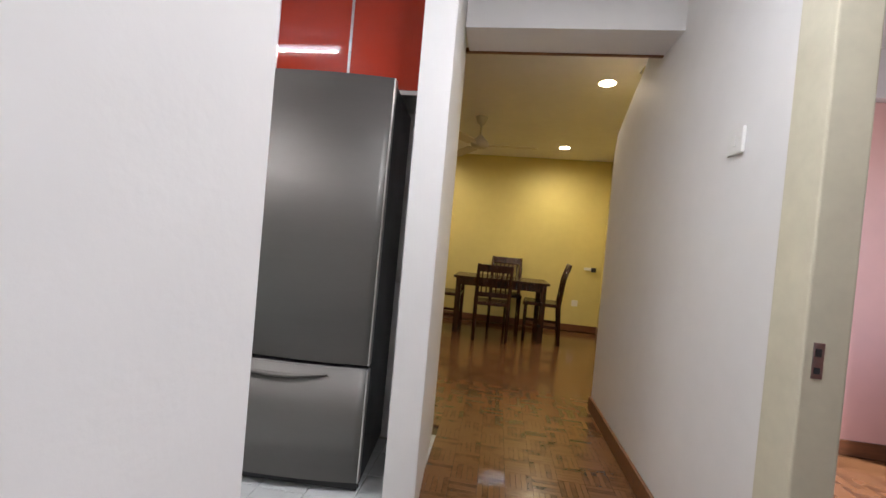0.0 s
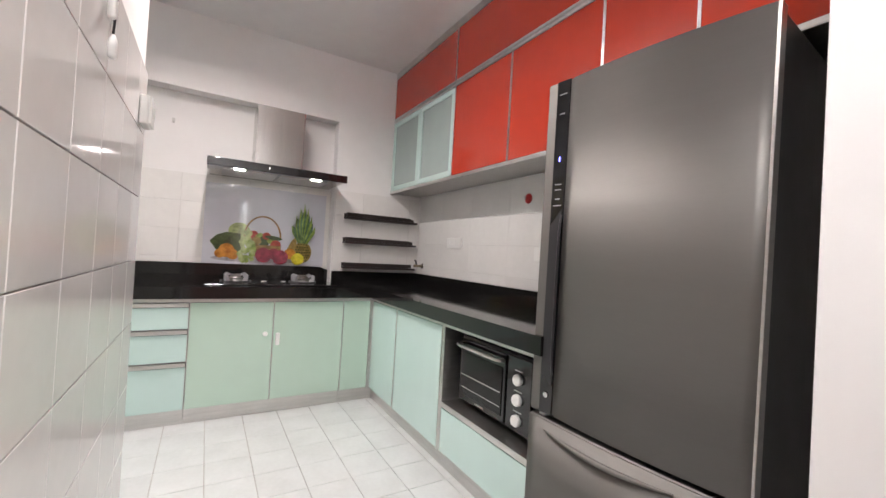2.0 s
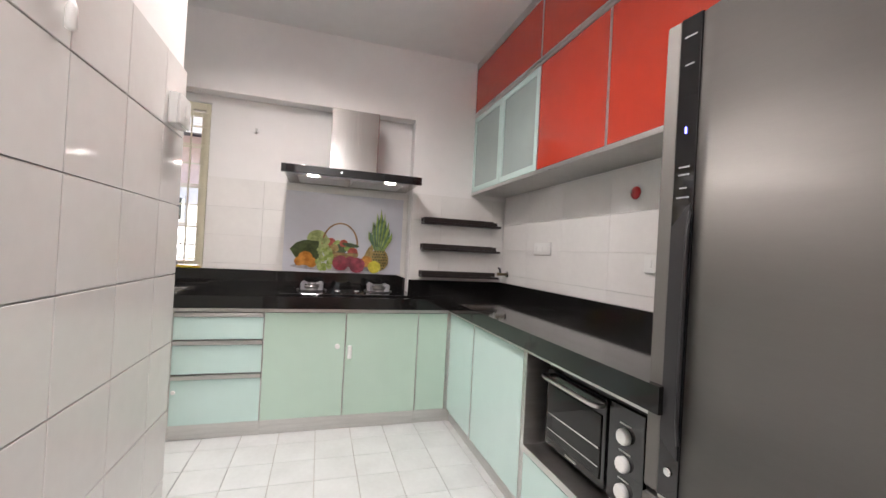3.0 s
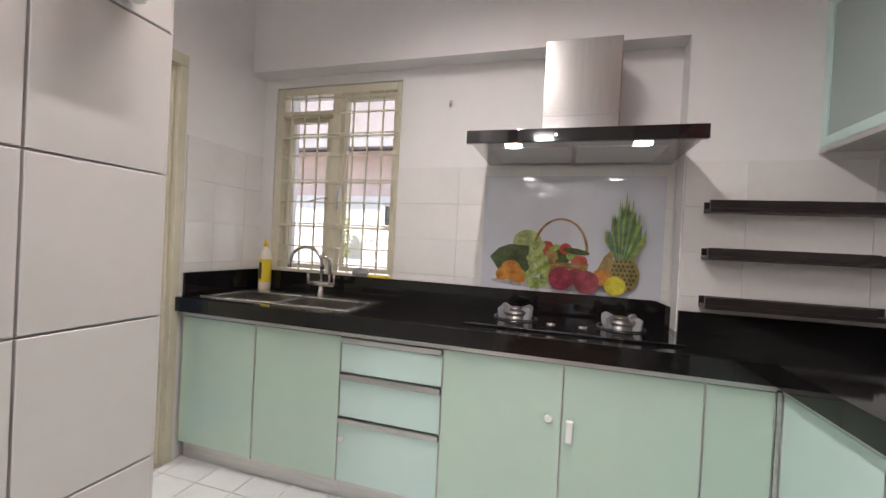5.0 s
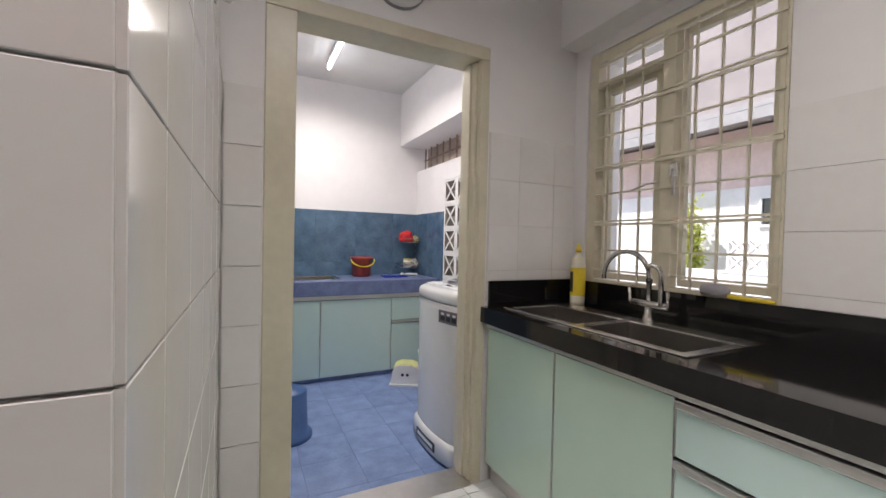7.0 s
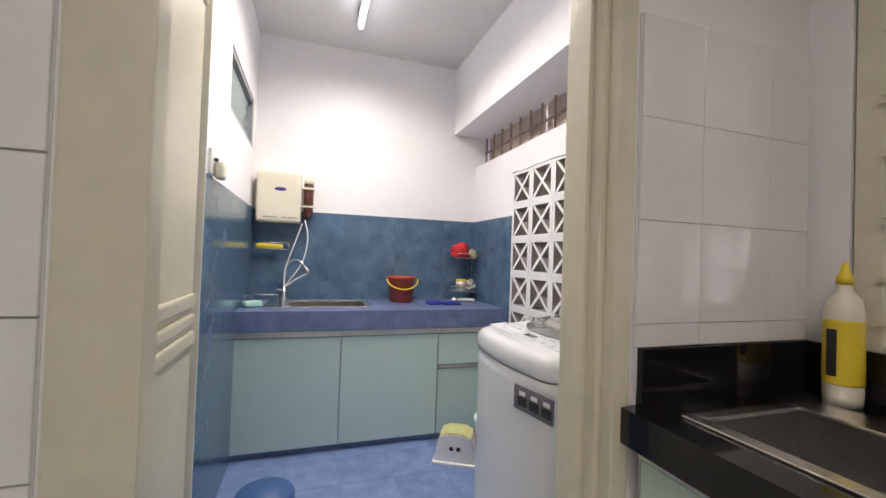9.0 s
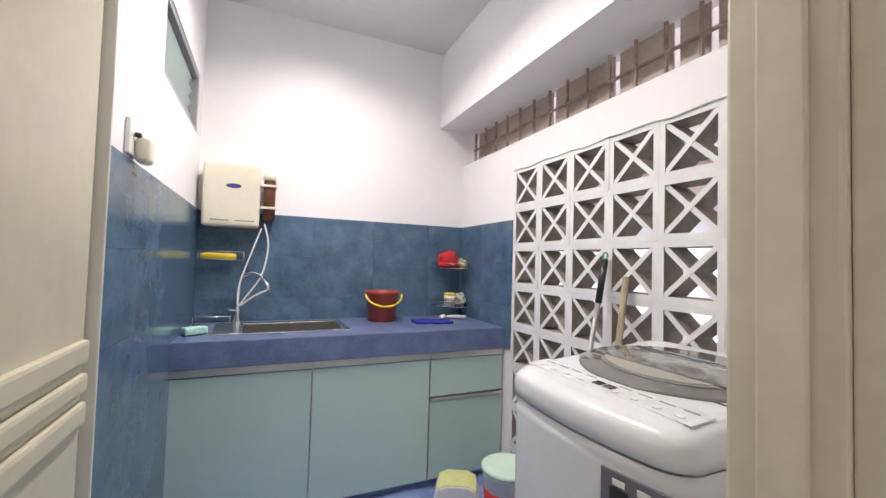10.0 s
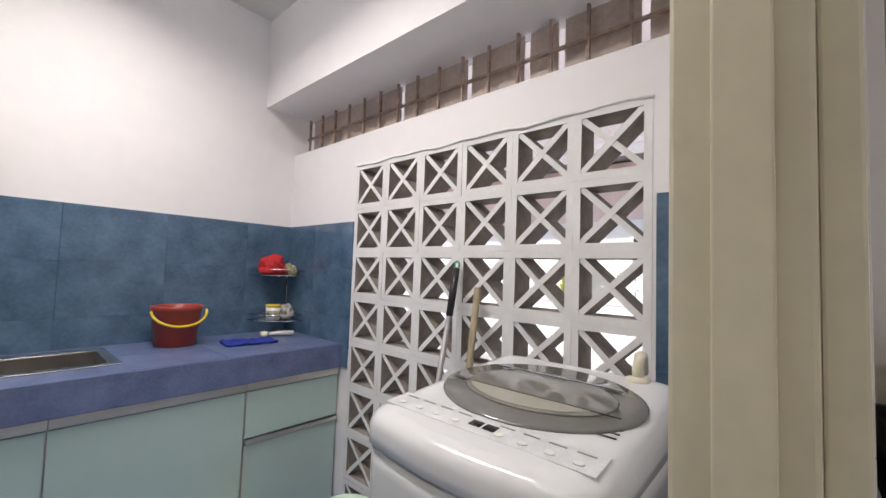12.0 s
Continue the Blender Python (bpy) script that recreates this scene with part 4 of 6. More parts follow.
# ---- fridge ----
F0, FY, FS, FT = -1.297, 1.852, 0.58, 1.857  # left front corner, door split, top
F1 = F0 + 0.7275
fr = thing("fridge", (F0, FY, 0), "tall dark steel fridge with a bottom freezer", "fridge")
def bowed(x0, x1, y, bulge, z0, z1, thick):
    """A door skin that bows gently outwards."""
    n = 18
    front = [(x0 + (x1 - x0) * k / n, y - bulge * (1 - (2 * k / n - 1) ** 2)) for k in range(n + 1)]
    return prism(front + [(x1, y + thick), (x0, y + thick)], "z", z0, z1, 0.0)
part("body", box(F0 + 0.01, F1 - 0.005, FY + 0.065, FY + 0.55, 0.03, FT - 0.008, 0.006), dark_plastic, fr, "dark grey side panels")
part("gasket", box(F0 + 0.02, F1 - 0.012, FY + 0.052, FY + 0.0645, 0.06, FT - 0.02), black_gloss, fr)
def skin(name, x0, z0, z1, bulge):
    bm = bowed(x0, F1, FY + 0.012, bulge, z0, z1, 0.04)
    bmesh.ops.bevel(bm, geom=[e for e in bm.edges if abs(e.verts[0].co.z - e.verts[1].co.z) < 1e-5], offset=0.006, segments=2, affect="EDGES")
    d = part(name, bm, fridge_steel, fr)
    for p in d.data.polygons:
        p.use_smooth = abs(p.normal.z) < 0.5
    return d
upper = skin("upper_door", F0 + 0.106, FS + 0.007, FT, 0.02)
part("door_edge", box(F0, F0 + 0.046, FY + 0.012, FY + 0.05, FS + 0.007, FT, 0.008, 3), fridge_steel, upper)
part("bright_edge", box(F1 - 0.006, F1 + 0.002, FY + 0.008, FY + 0.05, FS + 0.01, FT - 0.004, 0.002), aluminium, upper)
part("control_strip", box(F0 + 0.0465, F0 + 0.1055, FY + 0.008, FY + 0.05, FS + 0.009, FT - 0.002, 0.003), black_gloss, upper, "black glass control strip")
part("handle_recess", prism([(F0 + 0.05, 0.74), (F0 + 0.10, 0.70), (F0 + 0.10, 1.36), (F0 + 0.05, 1.30)], "y", FY + 0.004, FY + 0.0078), dark_plastic, upper)
part("handle_lip", tube([(F0 + 0.102, FY + 0.004, 0.74), (F0 + 0.1, FY - 0.002, 0.80), (F0 + 0.1, FY - 0.004, 1.05), (F0 + 0.1, FY - 0.002, 1.28), (F0 + 0.102, FY + 0.004, 1.34)], 0.004, 8), dark_plastic, upper)
part("pilot_light", box(F0 + 0.073, F0 + 0.078, FY + 0.006, FY + 0.0078, 1.545, 1.562), glow("blue pilot light", (0.1, 0.1, 1.0), 5), upper, "tiny blue lit display")
for z, w in ((1.80, 0.034), (1.725, 0.024), (1.455, 0.03), (1.435, 0.03), (1.40, 0.02), (1.375, 0.036)):
    part("marking", box(F0 + 0.076 - w / 2, F0 + 0.076 + w / 2, FY + 0.0065, FY + 0.0078, z, z + 0.004), grey_plastic, upper)
part("badge", turned([(0.011, 0), (0.011, 0.003), (0.007, 0.004)], 18), chrome, upper, local=True).matrix_basis = Matrix.Translation((0.076, 0.007, 0.66)) @ pose(0, 0, 0, 90, 0, 0)
lower = skin("freezer_door", F0, 0.06, FS - 0.007, 0.022)
part("bright_edge", box(F1 - 0.006, F1 + 0.002, FY + 0.008, FY + 0.05, 0.065, FS - 0.01, 0.002), aluminium, lower)
hx = [F0 + 0.09 + 0.46 * k / 14 for k in range(15)]
part("grip", tube([(x, FY - 0.006 - 0.012 * math.sin(math.pi * k / 14), FS - 0.045 - 0.018 * math.sin(math.pi * k / 14)) for k, x in enumerate(hx)], [0.003 + 0.007 * math.sin(math.pi * k / 14) for k in range(15)], 10), fridge_steel, lower, "curved lip handle")
part("kick_plate", box(F0 + 0.01, F1 - 0.01, FY + 0.04, FY + 0.064, 0.012, 0.058, 0.002), dark_plastic, fr)
for x in (F0 + 0.03, F1 - 0.03):
    part("foot", turned([(0.022, 0), (0.022, 0.012), (0.012, 0.03)], 14, (x, FY + 0.075, 0)), dark_plastic, fr)
fr.rotation_euler = (0, radians(0.5), radians(4.9))

# ---- wet kitchen ----
PLAN[0] = YARD
screen = thing("block_screen", (YX, -1.8, YF), "white painted pierced concrete block screen", "block screen", kind="structure")
PY, PZ = 0.2533, 0.2425
def pierced():
    """One block: a square rim with a diagonal cross, deep."""
    bm = bmesh.new()
    d0, d1, r, h = -0.115, 0.0, 0.026, PY / 2
    v = PZ / 2
    for b in ((d0, d1, -h, h, v - r, v), (d0, d1, -h, h, -v, -v + r), (d0, d1, -h, -h + r, -v + r, v - r), (d0, d1, h - r, h, -v + r, v - r)):
        box(*b, into=bm)
    t = 0.0105
    for s in (1, -1):
        a, c = h - r + 0.004, v - r + 0.004
        d = Vector((a, c * s)).normalized() * t
        prism([(-a - d.y, -c * s + d.x), (-a + d.y, -c * s - d.x), (a + d.y, c * s - d.x), (a - d.y, c * s + d.x)], "x", d0 + 0.002 + 0.001 * s, d1 - 0.004 + 0.001 * s, into=bm)
    return bm
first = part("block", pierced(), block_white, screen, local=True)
first.data.materials.append(block_inner)
# All faces but the white front take the darker brown-grey.
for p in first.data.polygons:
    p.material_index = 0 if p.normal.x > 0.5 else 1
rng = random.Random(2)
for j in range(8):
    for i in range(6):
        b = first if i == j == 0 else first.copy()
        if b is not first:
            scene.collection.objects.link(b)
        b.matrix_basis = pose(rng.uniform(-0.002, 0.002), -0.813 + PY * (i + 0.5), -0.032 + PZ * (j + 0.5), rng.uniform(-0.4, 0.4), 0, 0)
part("mortar_bead", tube([(YX + 0.002, -2.54 + 0.0695 * k, 1.766 + 0.004 * math.sin(k * 2.1) + 0.003 * math.sin(k * 5.3)) for k in range(21)], 0.006, 6), block_white, screen)

vent = thing("window_2", (-3.78, -2.0, 1.94), "high strip of wired glass behind rusty brown bars", "window", kind="structure")
rust = material("rusty brown iron", (0.36, 0.27, 0.22), 0.7, vary=0.25, scale=20)
part("sill", box(-3.86, YX, -3.19, -0.91, 1.931, 1.937), paint_yard, vent)
part("bar", box(-3.79, -3.775, -3.19, -0.91, 2.058, 2.068), rust, vent)
for k in range(17):
    y = -3.17 + 0.138 * k
    part("bar", box(-3.79, -3.776, y - 0.005, y + 0.005, 1.938, 2.189), rust, vent)
wired = material("brown wired glass", (0.44, 0.36, 0.31), 0.35, vary=0.12, scale=4.0, tint=(0.58, 0.48, 0.43), bump=0.5, bump_scale=90)
for k in range(16):
    y = -3.17 + 0.1415 * k
    slit = 0.026 if k in (5, 8, 10, 11, 13) else 0.001
    pan = part("pane", box(-3.815, -3.81, y, y + 0.1415 - slit, 1.938, 2.188), wired, vent, "brown wired glass louvre")
louvre = thing("window_3", (YL, -2.69, 1.87), "small grey louvred vent window high on the wall", "window", kind="structure")
part("window_frame", boxes([(YL + 0.005, YL + 0.06, -3.08, -3.05, 1.875, 2.195), (YL + 0.005, YL + 0.06, -2.33, -2.30, 1.875, 2.195), (YL + 0.005, YL + 0.06, -3.05, -2.33, 1.875, 1.9), (YL + 0.005, YL + 0.06, -3.05, -2.33, 2.17, 2.195)], 0.002), grey_plastic, louvre)
for k in range(4):
    bm = box(-0.045, 0.045, -3.05, -2.33, -0.003, 0.003)
    part("slat", moved(bm, Matrix.Translation((YL + 0.06, 0, 1.93 + 0.065 * k)) @ pose(0, 0, 0, 0, 50, 0)), glass_grey, louvre)
part("backing", box(-1.89, -1.87, -3.08, -2.30, 1.875, 2.195), dark_plastic, louvre)

counter = thing("wet_kitchen_counter", (-2.85, -2.9, 0.70), "blue tiled worktop in the wet kitchen", "worktop")
S0, S1, S2, S3 = -2.79, -2.15, -3.10, -2.75
YT = 0.82
part("slab", boxes([(YX, YL, YB, S2, 0.705, YT), (YX, YL, S3, -2.60, 0.705, YT), (YX, S0, S2, S3, 0.705, YT), (S1, YL, S2, S3, 0.705, YT)]), blue_counter, counter)
part("edge", box(YX, YL, -2.605, -2.594, 0.70, YT + 0.002, 0.004), blue_counter, counter)
ysink = thing("wet_kitchen_sink", (-2.47, -2.92, YT), "single bowl stainless steel sink set in blue tiles", "sink")
part("rim", boxes([(S0 - 0.015, S1 + 0.015, S2 - 0.015, S2 + 0.04, YT + 0.001, YT + 0.007), (S0 - 0.015, S1 + 0.015, S3 - 0.015, S3 + 0.012, YT + 0.001, YT + 0.007), (S0 - 0.015, S0 + 0.02, S2 + 0.04, S3 - 0.015, YT + 0.001, YT + 0.007), (S1 - 0.12, S1 + 0.015, S2 + 0.04, S3 - 0.015, YT + 0.001, YT + 0.007)], 0.002), rim_steel, ysink)
bowl(ysink, S0 + 0.02, S1 - 0.12, S2 + 0.04, S3 - 0.015, YT + 0.002, 0.16, sink_steel)


def yard_unit(x0, x1, split, label):
    c = thing("base_cabinet", ((x0 + x1) / 2, -2.62, YF), label, "cabinet", "wet kitchen cabinets")
    part("body", box(x0, x1, YB + 0.02, -2.642, 0.0, 0.64), grey_plastic, c)
    part("plinth", box(x0, x1, YB + 0.02, -2.66, YF, -0.002), blue_floor, c)
    part("top_rail", box(x0, x1, -2.64, -2.612, 0.662, 0.699, 0.004), aluminium, c)
    if split:
        sheet_door(c, "y", -2.62, x0, x1, -0.005, 0.425, glass_grey, "door")
        d = sheet_door(c, "y", -2.62, x0, x1, 0.45, 0.66, glass_grey, "drawer")
        part("handle", box(x0 + 0.004, x1 - 0.004, -2.632, -2.608, 0.428, 0.447, 0.004), aluminium, d)
    else:
        sheet_door(c, "y", -2.62, x0, x1, -0.005, 0.66, glass_grey, "door")


yard_unit(-2.60, YL + 0.003, False, "grey-green glass cabinet under the sink")
yard_unit(-3.225, -2.60, False, "grey-green glass cabinet under blue worktop")
yard_unit(YX + 0.003, -3.225, True, "grey-green glass cabinet with a drawer")

ytap = thing("sink_tap", (-2.24, -3.09, YT + 0.007), "chrome swan-neck tap with a spray head", "tap")
tx, ty, tz = -2.235, -3.085, YT + 0.007
part("base", turned([(0.024, 0), (0.022, 0.02), (0.014, 0.05), (0.014, 0.09)], 18, (tx, ty, tz)), chrome, ytap)
part("lever", tube([(tx, ty, tz + 0.07), (tx + 0.05, ty + 0.02, tz + 0.08)], 0.006), chrome, ytap)
part("spout", tube([(tx, ty, tz + 0.09), (tx - 0.005, ty + 0.0, tz + 0.20)] + [(tx - 0.07 + 0.065 * math.cos(a), ty + 0.03 * (1 - math.cos(a)), tz + 0.22 + 0.065 * math.sin(a)) for a in [k * math.pi / 12 for k in range(0, 11)]], 0.009), chrome, ytap)
part("spray_head", tube([(tx - 0.13, ty + 0.057, tz + 0.25), (tx - 0.15, ty + 0.065, tz + 0.215), (tx - 0.155, ty + 0.07, tz + 0.19)], [0.011, 0.017, 0.015]), chrome, ytap)

heater = thing("water_purifier", (-2.18, YB, 1.37), "cream wall water purifier with a brown filter bottle", "water purifier")
part("casing", box(-2.325, -2.035, YB + 0.002, YB + 0.135, 1.375, 1.735, 0.022, 4), cream_plastic, heater)
part("badge", turned([(0.042, 0), (0.042, 0.002)], 24), material("dark blue badge", (0.05, 0.04, 0.22), 0.3), heater, local=True).matrix_basis = Matrix.Translation((-0.01, 0.1485, 0.248)) @ pose(0, 0, 0, 90, 0, 0) @ Matrix.Diagonal((1, 0.33, 1, 1))
part("printed_line", box(-2.30, -2.20, YB + 0.1355, YB + 0.137, 1.405, 1.412), grey_plastic, heater)
part("printed_line", box(-2.17, -2.08, YB + 0.1355, YB + 0.137, 1.405, 1.412), grey_plastic, heater)
bot = part("filter_bottle", turned([(0.02, 1.42), (0.033, 1.43), (0.034, 1.65), (0.03, 1.66)], 20, (-2.375, YB + 0.08, 0)), material("brown filter plastic", (0.13, 0.045, 0.025), 0.2, vary=0.1), heater)
part("filter_cap", turned([(0.036, 1.66), (0.036, 1.69), (0.022, 1.715), (0.008, 1.73)], 20, (-2.375, YB + 0.08, 0)), cream_plastic, heater)
for z in (1.49, 1.62):
    part("bracket", box(-2.415, -2.325, YB + 0.03, YB + 0.12, z, z + 0.014, 0.003), cream_plastic, heater)
hose_mat = material("white hose", (0.75, 0.76, 0.78), 0.3)
for pts in ([(-2.34, -3.11, 1.375), (-2.30, -3.09, 1.25), (-2.24, -3.07, 1.05), (-2.235, -3.06, 0.93)], [(-2.355, -3.10, 1.40), (-2.38, -3.07, 1.27), (-2.35, -3.05, 1.10), (-2.27, -3.05, 0.97), (-2.235, -3.06, 0.92)], [(-2.385, -3.02, 1.02), (-2.32, -3.04, 0.985), (-2.25, -3.06, 0.93)]):
    fine = []
    for k in range(len(pts) - 1):
        for q in range(6):
            i0, i1, i2, i3 = max(k - 1, 0), k, k + 1, min(k + 2, len(pts) - 1)
            u = q / 6
            p0, p1, p2, p3 = (Vector(pts[i]) for i in (i0, i1, i2, i3))
            fine.append(0.5 * ((2 * p1) + (p2 - p0) * u + (2 * p0 - 5 * p1 + 4 * p2 - p3) * u * u + (3 * p1 - p0 - 3 * p2 + p3) * u ** 3))
    fine.append(Vector(pts[-1]))
    part("hose", tube(fine, 0.0045, 8), hose_mat, heater)

wall_plate("wall_socket", (YL - 0.0005, -1.96, 1.53), 0.085, 0.10, "x", "white wall socket with a plug in it", 0, -1)
plug = thing("plug", (YL - 0.02, -1.98, 1.50), "cream plastic plug in the wall socket", "plug")
part("plug_body", box(YL - 0.052, YL - 0.0125, -2.015, -1.955, 1.465, 1.54, 0.018, 4), cream_plastic, plug)
part("pin_guard", box(YL - 0.03, YL - 0.014, -1.964, -1.95, 1.535, 1.548, 0.003), dark_plastic, plug)


def wire_rack(name, at, w, d, label, levels=(0.0, 0.035), group=""):
    """A wire basket: rings at some heights, and a grid floor."""
    r = thing(name, at, label, "wire rack", group)
    for z in levels:
        part("rim_wire", tube([(-w / 2, 0, z), (w / 2, 0, z), (w / 2, d, z), (-w / 2, d, z)], 0.003, 6, closed=True), chrome, r, local=True)
    for k in range(5):
        x = -w / 2 + w * k / 4
        part("floor_wire", tube([(x, 0, levels[0]), (x, d, levels[0])], 0.002, 6), chrome, r, local=True)
    for x in (-w / 2, w / 2):
        for y in (0, d):
            part("upright", tube([(x, y, levels[0]), (x, y, levels[-1])], 0.003, 6), chrome, r, local=True)
    return r


wire_rack("soap_rack", (-2.14, YB + 0.012, 1.185), 0.24, 0.10, "chrome wire soap rack on the blue tiles", (0.0, 0.05))
soap = solid("scrubbing_pad", tube([(-2.04, -3.13, 1.205), (-2.06, -3.13, 1.205), (-2.20, -3.13, 1.203), (-2.215, -3.13, 1.203)], [0.014, 0.02, 0.02, 0.013], 12), yellow_plastic, "yellow scrubbing pad on the wire rack", "sponge")
wire_rack("dish_rack", (-2.11, -3.17, YT + 0.004), 0.19, 0.10, "low chrome wire dish rack by the tap", (0.0, 0.045))
sp_bm = box(-0.05, 0.05, -0.03, 0.03, 0, 0.035, 0.01, 3)
moved(sp_bm, Matrix.Translation((-2.07, -2.80, YT + 0.003)) @ pose(0, 0, 0, 0, 0, 30))
solid("sponge", sp_bm, material("pale green sponge", (0.45, 0.75, 0.66), 0.8, vary=0.1, scale=60, bump=0.5, bump_scale=200), "pale green dish sponge on the blue worktop", "sponge")

corner = thing("corner_rack", (YX + 0.02, YB + 0.02, 1.17), "chrome corner wire rack full of cloths", "wire rack")
for z0 in (1.165, 0.90):
    q = [(YX + 0.015, YB + 0.015)] + [(YX + 0.015 + 0.235 * math.cos(k * math.pi / 16), YB + 0.015 + 0.2 * math.sin(k * math.pi / 16)) for k in range(9)]
    for dz in (0, 0.035):
        part("rim_wire", tube([(x, y, z0 + dz) for x, y in q], 0.003, 6, closed=True), chrome, corner)
    for k in range(1, 6):
        a = k * math.pi / 12
        part("floor_wire", tube([(YX + 0.02, YB + 0.02, z0), (YX + 0.015 + 0.235 * math.cos(a), YB + 0.015 + 0.2 * math.sin(a), z0)], 0.002, 6), chrome, corner)
part("upright", tube([(YX + 0.015, YB + 0.015, 0.83), (YX + 0.015, YB + 0.015, 1.24)], 0.004, 6), chrome, corner)


def crumpled(name, at, size, mat, label, category, seed, flatten=0.5):
    """A bunched cloth: a lumpy folded blob."""
    bm = bmesh.new()
    bmesh.ops.create_icosphere(bm, subdivisions=4, radius=1.0)
    r = random.Random(seed)
    off = Vector((r.uniform(0, 50), r.uniform(0, 50), 0))
    for v in bm.verts:
        n = noise.noise(v.co * 1.7 + off) * 0.35 + abs(noise.noise(v.co * 4 + off)) * 0.28
        v.co = v.co * (0.85 + n)
        v.co = Vector((v.co.x * size[0], v.co.y * size[1], max(v.co.z, -0.55) * size[2]))
    low = min(v.co.z for v in bm.verts)
    for f in bm.faces:
        f.smooth = True
    bmesh.ops.translate(bm, vec=Vector(at) + Vector((0, 0, -low)), verts=bm.verts[:])
    return solid(name, bm, mat, label, category)


crumpled("cloth", (-3.545, -3.10, 1.169), (0.085, 0.06, 0.075), material("red cloth", (0.5, 0.02, 0.025), 0.85, vary=0.12, bump=0.3, bump_scale=150), "bunched bright red cloth on the rack", "cloth", 3)
crumpled("cloth", (-3.645, -3.09, 1.169), (0.04, 0.055, 0.045), material("patterned cloth", (0.25, 0.28, 0.06), 0.85, vary=0.5, scale=30, tint=(0.75, 0.68, 0.4)), "bunched green and cream patterned cloth", "cloth", 5)
crumpled("cloth", (-3.63, -3.08, 0.904), (0.045, 0.05, 0.06), material("printed grey cloth", (0.25, 0.22, 0.20), 0.85, vary=0.5, scale=35, tint=(0.75, 0.72, 0.66)), "bunched grey printed cloth on the rack", "cloth", 8)
tub = thing("tub", (-3.555, -3.08, 0.904), "white plastic tub with a yellow lid", "tub")
part("tub_body", turned([(0.036, 0), (0.042, 0.075)], 20, (-3.56, -3.09, 0.904)), white_plastic, tub)
part("lid", turned([(0.044, 0.075), (0.044, 0.085), (0.04, 0.088)], 20, (-3.56, -3.09, 0.904)), yellow_plastic, tub)
part("label_band", turned([(0.0385, 0.02), (0.0415, 0.055)], 20, (-3.56, -3.09, 0.904)), material("tub print", (0.3, 0.25, 0.2), 0.5, vary=0.5, scale=40, tint=(0.8, 0.7, 0.5)), tub)
bru = thing("scrub_brush", (-3.53, -2.98, YT + 0.003), "white handled scrubbing brush", "brush")
part("handle", tube([(-3.50, -3.0, YT + 0.02), (-3.55, -2.985, YT + 0.02), (-3.62, -2.96, YT + 0.018)], [0.008, 0.012, 0.014], 10), white_plastic, bru)
part("head", turned([(0.02, 0), (0.022, 0.02), (0.012, 0.03)], 14, (-3.47, -3.0, YT + 0.004)), cream_plastic, bru)
bm = bmesh.new()
bmesh.ops.create_grid(bm, x_segments=26, y_segments=16, size=1.0)
for v in bm.verts:
    v.co = Vector((v.co.x * 0.12, v.co.y * 0.065, 0.012 + 0.008 * noise.noise(Vector((v.co.x * 2.2, v.co.y * 2.2, 3.1))) + 0.005 * noise.noise(Vector((v.co.x * 6, v.co.y * 5, 1.2)))))
ext = bmesh.ops.extrude_face_region(bm, geom=bm.faces[:])
bmesh.ops.translate(bm, vec=(0, 0, -0.009), verts=[g for g in ext["geom"] if isinstance(g, bmesh.types.BMVert)])
bmesh.ops.recalc_face_normals(bm, faces=bm.faces[:])
for f in bm.faces:
    f.smooth = True
moved(bm, Matrix.Translation((-3.34, -2.88, YT + 0.003)) @ pose(0, 0, 0, 0, 0, -6))
solid("cleaning_cloth", bm, material("royal blue cloth", (0.015, 0.03, 0.30), 0.9, vary=0.2, scale=30, bump=0.4, bump_scale=180), "flat royal blue cleaning cloth on the worktop", "cloth")

pail = thing("bucket", (-3.055, -3.03, YT + 0.003), "dull red plastic bucket with a yellow handle", "bucket")
part("pail_body", turned([(0.001, 0), (0.085, 0.0), (0.09, 0.004), (0.108, 0.175), (0.114, 0.178), (0.116, 0.198), (0.11, 0.2), (0.104, 0.196), (0.088, 0.012), (0.001, 0.01)], 36), red_plastic, pail, local=True)
arc = [(0.122 * math.cos(a), 0.045 + 0.06 * math.sin(a), 0.178 - 0.075 * math.sin(a)) for a in [k * math.pi / 20 for k in range(21)]]
part("handle", tube(arc, 0.0065, 8), yellow_plastic, pail, "yellow bail handle", local=True)

# ---- washing machine ----
wash = thing("washing_machine", (-3.27, -1.25, YF), "white top-loading washing machine with a smoked lid", "washing machine")
A0, A1, B0, B1 = -3.61, -3.02, -1.565, -1.05
def washer_ring(inset, z, tilt=0.0, n=8):
    """One level of the casing: a rounded oblong whose front bows outwards."""
    r = 0.05
    x0, x1, y0, y1 = A0 + inset, A1 - inset, B0 + inset, B1 - inset
    pts = []
    for cx, cy, a0 in ((x1 - r, y1 - r, 0), (x0 + r, y1 - r, 90), (x0 + r, y0 + r, 180), (x1 - r, y0 + r, 270)):
        pts += [(cx + r * math.cos(radians(a0 + 90 * k / n)), cy + r * math.sin(radians(a0 + 90 * k / n))) for k in range(n + 1)]
    pts += [(x1, y0 + r + (y1 - y0 - 2 * r) * k / 12) for k in range(1, 12)]
    mid, half = (y0 + y1) / 2, (y1 - y0) / 2
    return [(x + 0.035 * max(0, 1 - ((y - mid) / half) ** 2) * max(0, (x - x0) / (x1 - x0)) ** 3, y, z + tilt * (A1 - x)) for x, y in pts]


